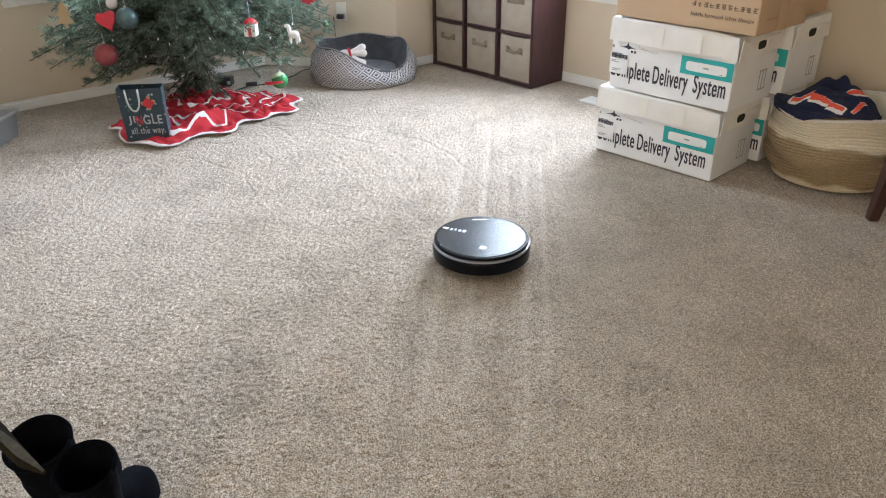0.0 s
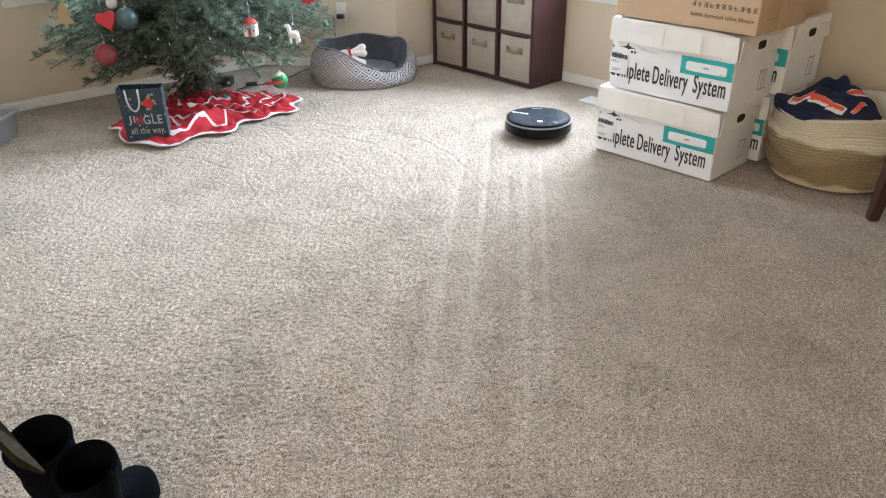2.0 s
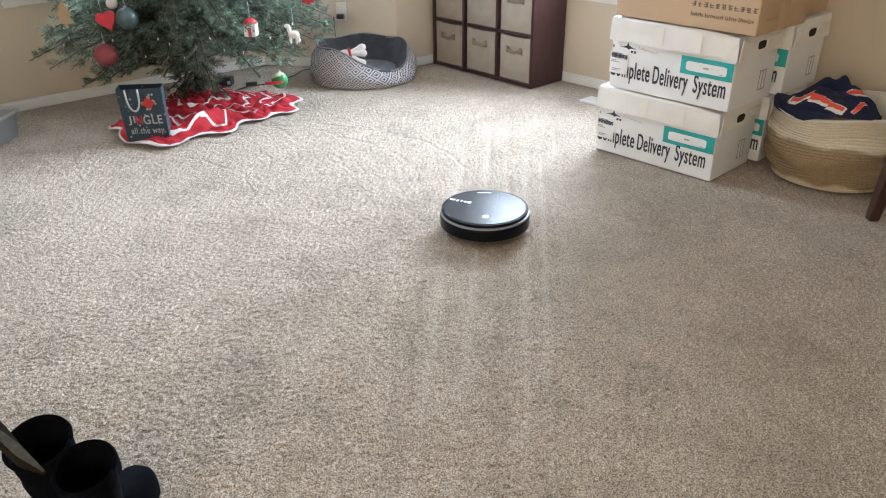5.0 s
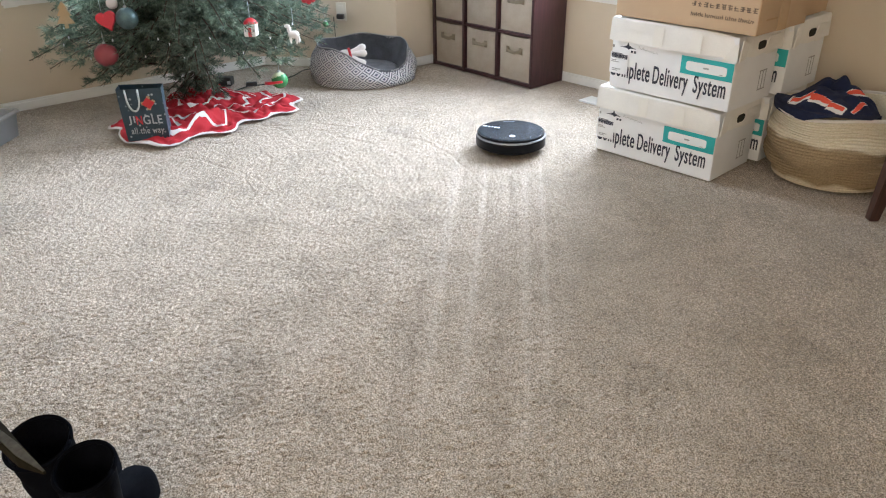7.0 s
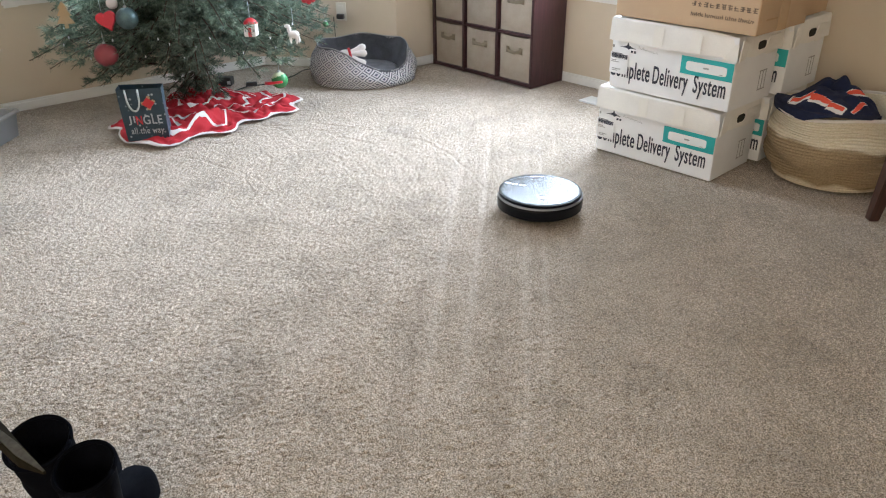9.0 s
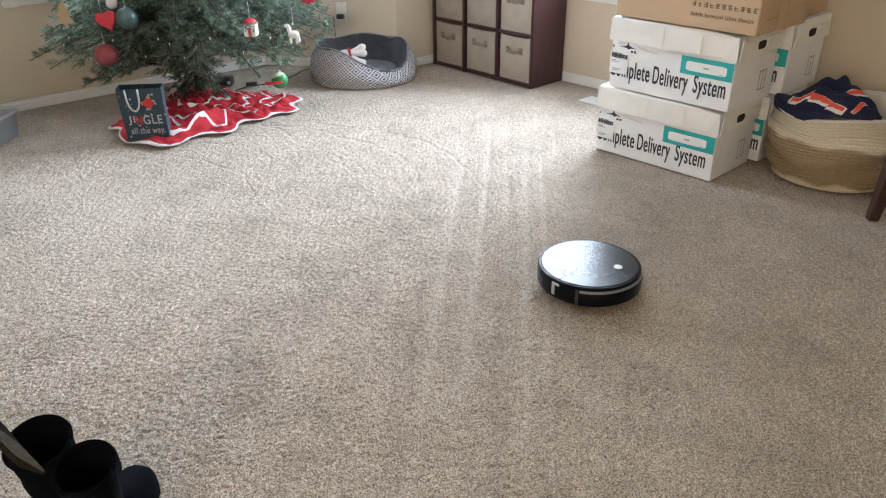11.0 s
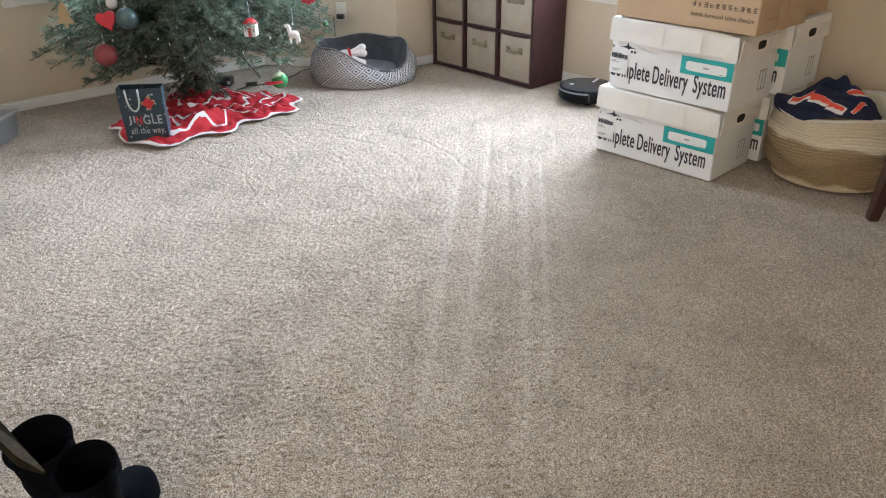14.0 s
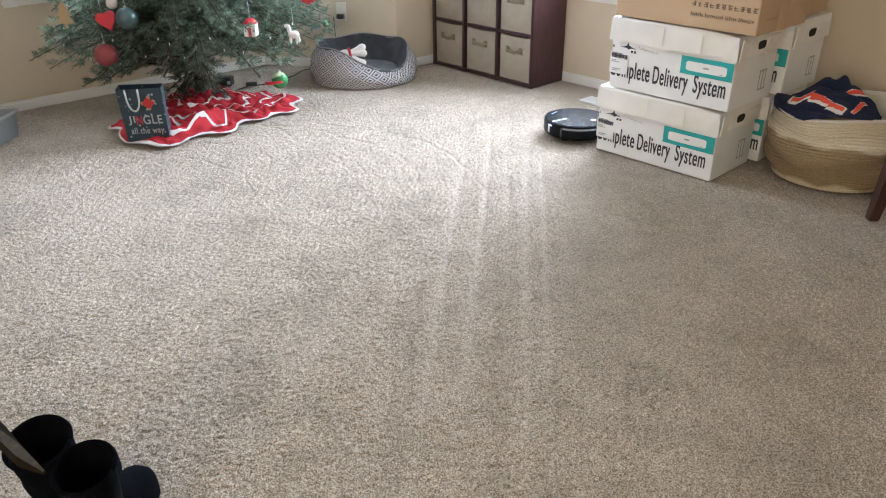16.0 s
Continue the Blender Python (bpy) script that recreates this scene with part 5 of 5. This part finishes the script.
# ---- robot vacuum ----
def build_robot():
    r = thing("robot_vacuum", pose(0.13, 2.24, 0), "round black robot vacuum with a glossy top and silver trim", "robot vacuum")
    R = 0.165
    prof = [(0, 0.014), (0.150, 0.014), (0.160, 0.022), (0.163, 0.035), (0.164, 0.070), (0.163, 0.078), (0.160, 0.080), (0, 0.080)]
    part("body", lathe(prof, 80), SHELL, r, smooth=False)
    part("top_cover", lathe([(0, 0.0802), (0.155, 0.0802), (0.1555, 0.0875), (0.153, 0.0893), (0.10, 0.0897), (0, 0.0898)], 96), GLOSS, r, "glossy dark grey glass top")
    part("top_ring", lathe([(0.1565, 0.0802), (0.1635, 0.0802), (0.1635, 0.0850), (0.1610, 0.0875), (0.1570, 0.0875)], 96), SHELL, r)
    # bumper over the front half; +x is forwards

    def arc(a0, a1, n, prof2):
        bm = bmesh.new()
        cols = [[bm.verts.new((q * math.cos(radians(a0 + (a1 - a0) * i / n)), q * math.sin(radians(a0 + (a1 - a0) * i / n)), z)) for q, z in prof2] for i in range(n + 1)]
        m = len(prof2)
        for a, b in zip(cols, cols[1:]):
            for k in range(m):
                bm.faces.new((a[k], b[k], b[(k + 1) % m], a[(k + 1) % m]))
        bm.faces.new(cols[0]), bm.faces.new(cols[-1][::-1])
        bmesh.ops.recalc_face_normals(bm, faces=bm.faces[:])
        return bm
    bumper = part("bumper", arc(-88, 88, 48, [(0.1635, 0.024), (0.169, 0.026), (0.170, 0.060), (0.168, 0.068), (0.1645, 0.070)]), SHELL, r)
    part("silver_band", arc(-88, 88, 48, [(0.1645, 0.0690), (0.1690, 0.0695), (0.1685, 0.0765), (0.1645, 0.0775)]), DIMSILVER, bumper, "silver band over the bumper")
    part("sensor_window", arc(138, 222, 24, [(0.1632, 0.030), (0.1655, 0.031), (0.1655, 0.060), (0.1632, 0.061)]), SENSOR, r, "dark glossy sensor window")
    part("charging_port", arc(167, 176, 6, [(0.1640, 0.040), (0.1664, 0.041), (0.1664, 0.055), (0.1640, 0.056)]), BOOTLINE, r)
    strip = part("side_bracket", arc(-121.5, -117.5, 3, [(0.1637, 0.034), (0.1662, 0.035), (0.1662, 0.075), (0.1637, 0.078)]), SILVER, r, "silver end strip")
    part("bracket_hook", arc(-117.5, -112, 3, [(0.1637, 0.069), (0.1660, 0.070), (0.1660, 0.075), (0.1637, 0.078)]), SILVER, strip)
    for a in (-91, 91):
        part("bumper_gap", arc(a - 1.5, a + 1.5, 3, [(0.1638, 0.024), (0.1672, 0.026), (0.1672, 0.072), (0.1638, 0.076)]), SENSOR, r)
    bm = lathe([(0, 0.0899), (0.0135, 0.0899), (0.0135, 0.0910), (0.012, 0.0914), (0, 0.0914)], 24)
    part("button", bm, MARK, r, "white round button").matrix_local = Matrix.Translation((0.092, 0, 0))
    part("rear_slot", cuboid(-0.131, -0.127, -0.027, 0.027, 0.0896, 0.0904), SILVER, r)
    bm = bmesh.new()
    for k, w in enumerate((0.014, 0.006, 0.008, 0.006, 0.010, 0.012)):
        cuboid(-0.0045 - 0.002 * (k % 2), 0.0045 + 0.0015 * (k % 3), -0.0375 + k * 0.0125, -0.0375 + k * 0.0125 + w * 0.85, 0.0899, 0.0906, bm=bm)
    part("logo_bars", bm, MARK, r, "white printed bars").matrix_local = pose(-0.050, -0.092, 0, 0, 0, -24) @ Matrix.Diagonal((1.25, 1.2, 1, 1))
    for s in (-1, 1):
        w = part("wheel", tube([(-0.0, s * 0.105, 0.033), (0.0, s * 0.128, 0.033)], 0.033, 20), RUBBER, r, "black rubber drive wheel")
    part("caster", ball(0.0145, Matrix.Translation((0.11, 0, 0.0145)), None, 14), RUBBER, r)
    return r


robot = build_robot()


def motions():
    walk(robot, [(t, pose(x, y, 0.0, 0, 0, h)) for t, x, y, h in (
        (0, 0.134, 2.248, -90), (0.1, 0.055, 1.791, -90), (0.2, -0.016, 1.356, -92), (0.3, -0.060, 0.968, -92), (0.4, -0.063, 0.906, -30),
        (0.5, 0.009, 0.892, 30), (0.6, 0.081, 0.934, 80), (0.7, 0.114, 1.204, 88), (0.8, 0.172, 1.706, 88), (0.9, 0.228, 2.199, 88),
        (1, 0.285, 2.679, 87), (1.1, 0.346, 3.137, 87), (1.2, 0.405, 3.655, 85), (1.3, 0.462, 4.105, 85), (1.4, 0.476, 4.213, 72),
        (1.5, 0.484, 4.226, 4), (1.6, 0.484, 4.226, -30), (1.7, 0.514, 4.224, -45), (1.8, 0.597, 4.146, -74), (1.9, 0.574, 4.018, -86),
        (2, 0.498, 3.603, -93), (2.1, 0.416, 3.172, -93), (2.2, 0.346, 2.741, -93), (2.3, 0.269, 2.271, -93), (2.4, 0.194, 1.835, -92),
        (2.5, 0.124, 1.403, -92), (2.6, 0.090, 1.201, -92), (2.65, 0.085, 1.201, -140), (2.7, 0.079, 1.207, -191),
        (2.8, -0.257, 1.328, -203), (2.9, -0.265, 1.358, -275), (3, -0.229, 1.738, -275), (3.1, -0.179, 2.231, -278),
        (3.2, -0.132, 2.728, -278), (3.3, -0.125, 2.739, -362), (3.4, 0.003, 2.723, -370), (3.5, -0.004, 2.677, -452),
        (3.6, -0.001, 2.717, -369), (3.7, 0.134, 2.672, -352), (3.8, 0.136, 2.713, -275), (3.9, 0.189, 3.188, -275),
        (4, 0.226, 3.663, -275), (4.1, 0.271, 4.113, -275), (4.2, 0.285, 4.445, -275), (4.35, 0.297, 4.417, -310),
        (4.5, 0.321, 4.362, -390), (4.6, 0.360, 4.257, -435), (4.7, 0.325, 3.961, -450), (4.8, 0.265, 3.466, -452),
        (4.9, 0.211, 2.963, -452), (5, 0.160, 2.493, -452), (5.1, 0.111, 2.017, -452), (5.2, 0.070, 1.615, -452),
        (5.3, 0.055, 1.540, -420), (5.4, 0.110, 1.524, -360), (5.5, 0.136, 1.640, -290), (5.6, 0.168, 2.016, -273),
        (5.7, 0.206, 2.491, -272), (5.8, 0.245, 2.962, -272), (5.9, 0.286, 3.439, -272), (6, 0.327, 3.906, -273),
        (6.1, 0.355, 4.232, -275), (6.3, 0.364, 4.35, -290), (6.4, 0.366, 4.385, -303), (6.5, 0.368, 4.385, -371),
        (6.6, 0.386, 4.345, -400), (6.7, 0.451, 4.190, -415), (6.8, 0.456, 4.177, -440), (6.9, 0.404, 3.806, -450),
        (7, 0.337, 3.385, -451), (7.1, 0.270, 2.941, -452), (7.2, 0.204, 2.512, -452), (7.3, 0.139, 2.035, -450),
        (7.4, 0.114, 1.865, -392), (7.5, 0.208, 1.860, -370), (7.6, 0.250, 1.872, -305), (7.7, 0.272, 2.128, -275),
        (7.8, 0.317, 2.610, -272), (7.9, 0.366, 3.114, -272), (8, 0.403, 3.579, -273), (8.1, 0.449, 4.035, -276),
        (8.2, 0.466, 4.214, -284), (8.3, 0.466, 4.214, -303), (8.4, 0.482, 4.235, -375), (8.5, 0.535, 4.205, -402),
        (8.6, 0.592, 4.14, -436), (8.7, 0.570, 3.939, -449), (8.8, 0.508, 3.501, -451), (8.9, 0.443, 3.096, -451),
        (9, 0.388, 2.653, -451), (9.1, 0.328, 2.217, -448), (9.2, 0.319, 2.139, -378), (9.3, 0.391, 2.129, -340),
        (9.4, 0.421, 2.206, -285), (9.5, 0.477, 2.589, -272), (9.6, 0.531, 3.021, -272), (9.7, 0.587, 3.480, -272),
        (9.8, 0.635, 3.914, -273), (9.9, 0.665, 4.143, -278), (10.05, 0.673, 4.155, -340), (10.2, 0.733, 4.116, -410),
        (10.35, 0.758, 3.998, -448), (10.45, 0.697, 3.633, -452), (10.55, 0.633, 3.242, -452), (10.65, 0.575, 2.884, -452),
        (10.75, 0.511, 2.482, -451), (10.85, 0.460, 2.163, -446), (10.95, 0.453, 2.076, -400), (11.05, 0.520, 2.044, -365),
        (11.15, 0.575, 2.080, -310), (11.22, 0.608, 2.265, -278), (11.3, 0.653, 2.599, -274), (11.4, 0.688, 3.044, -274),
        (11.5, 0.690, 3.094, -271), (11.6, 0.682, 3.095, -268), (11.7, 0.585, 3.268, -245), (11.8, 0.620, 3.496, -318),
        (11.9, 0.750, 3.621, -308), (12, 0.765, 3.801, -275), (12.1, 0.812, 4.197, -280), (12.2, 0.802, 4.235, -358),
        (12.3, 0.825, 4.234, -402), (12.4, 0.889, 4.169, -418), (12.5, 0.873, 4.085, -442), (12.6, 0.822, 3.737, -443),
        (12.7, 0.829, 3.726, -362), (12.8, 0.881, 3.734, -360), (12.9, 0.961, 3.772, -350), (13, 0.998, 3.854, -320),
        (13.1, 1.012, 3.930, -280), (13.3, 1.048, 3.962, -270), (13.5, 1.056, 3.973, -200), (13.7, 1.056, 3.973, -185),
        (13.85, 1.014, 4.009, -183), (13.9, 0.961, 4.058, -184), (14, 0.858, 4.195, -188), (14.1, 0.755, 4.301, -175),
        (14.2, 0.749, 4.302, -135), (14.3, 0.741, 4.276, -100), (14.4, 0.592, 4.134, -120), (14.5, 0.314, 3.872, -117),
        (14.6, 0.242, 3.782, -110), (14.7, 0.238, 3.423, -70), (14.8, 0.296, 3.421, -368), (14.9, 0.460, 3.406, -382),
        (15, 0.447, 3.364, -438), (15.1, 0.378, 2.897, -450), (15.2, 0.340, 2.620, -440), (15.3, 0.369, 2.620, -370),
        (15.4, 0.479, 2.605, -330), (15.5, 0.495, 2.737, -278), (15.6, 0.542, 3.214, -271), (15.7, 0.583, 3.609, -276),
        (15.8, 0.593, 3.618, -362), (15.9, 0.690, 3.576, -365), (16, 0.690, 3.576, -396),
    )])


motions()
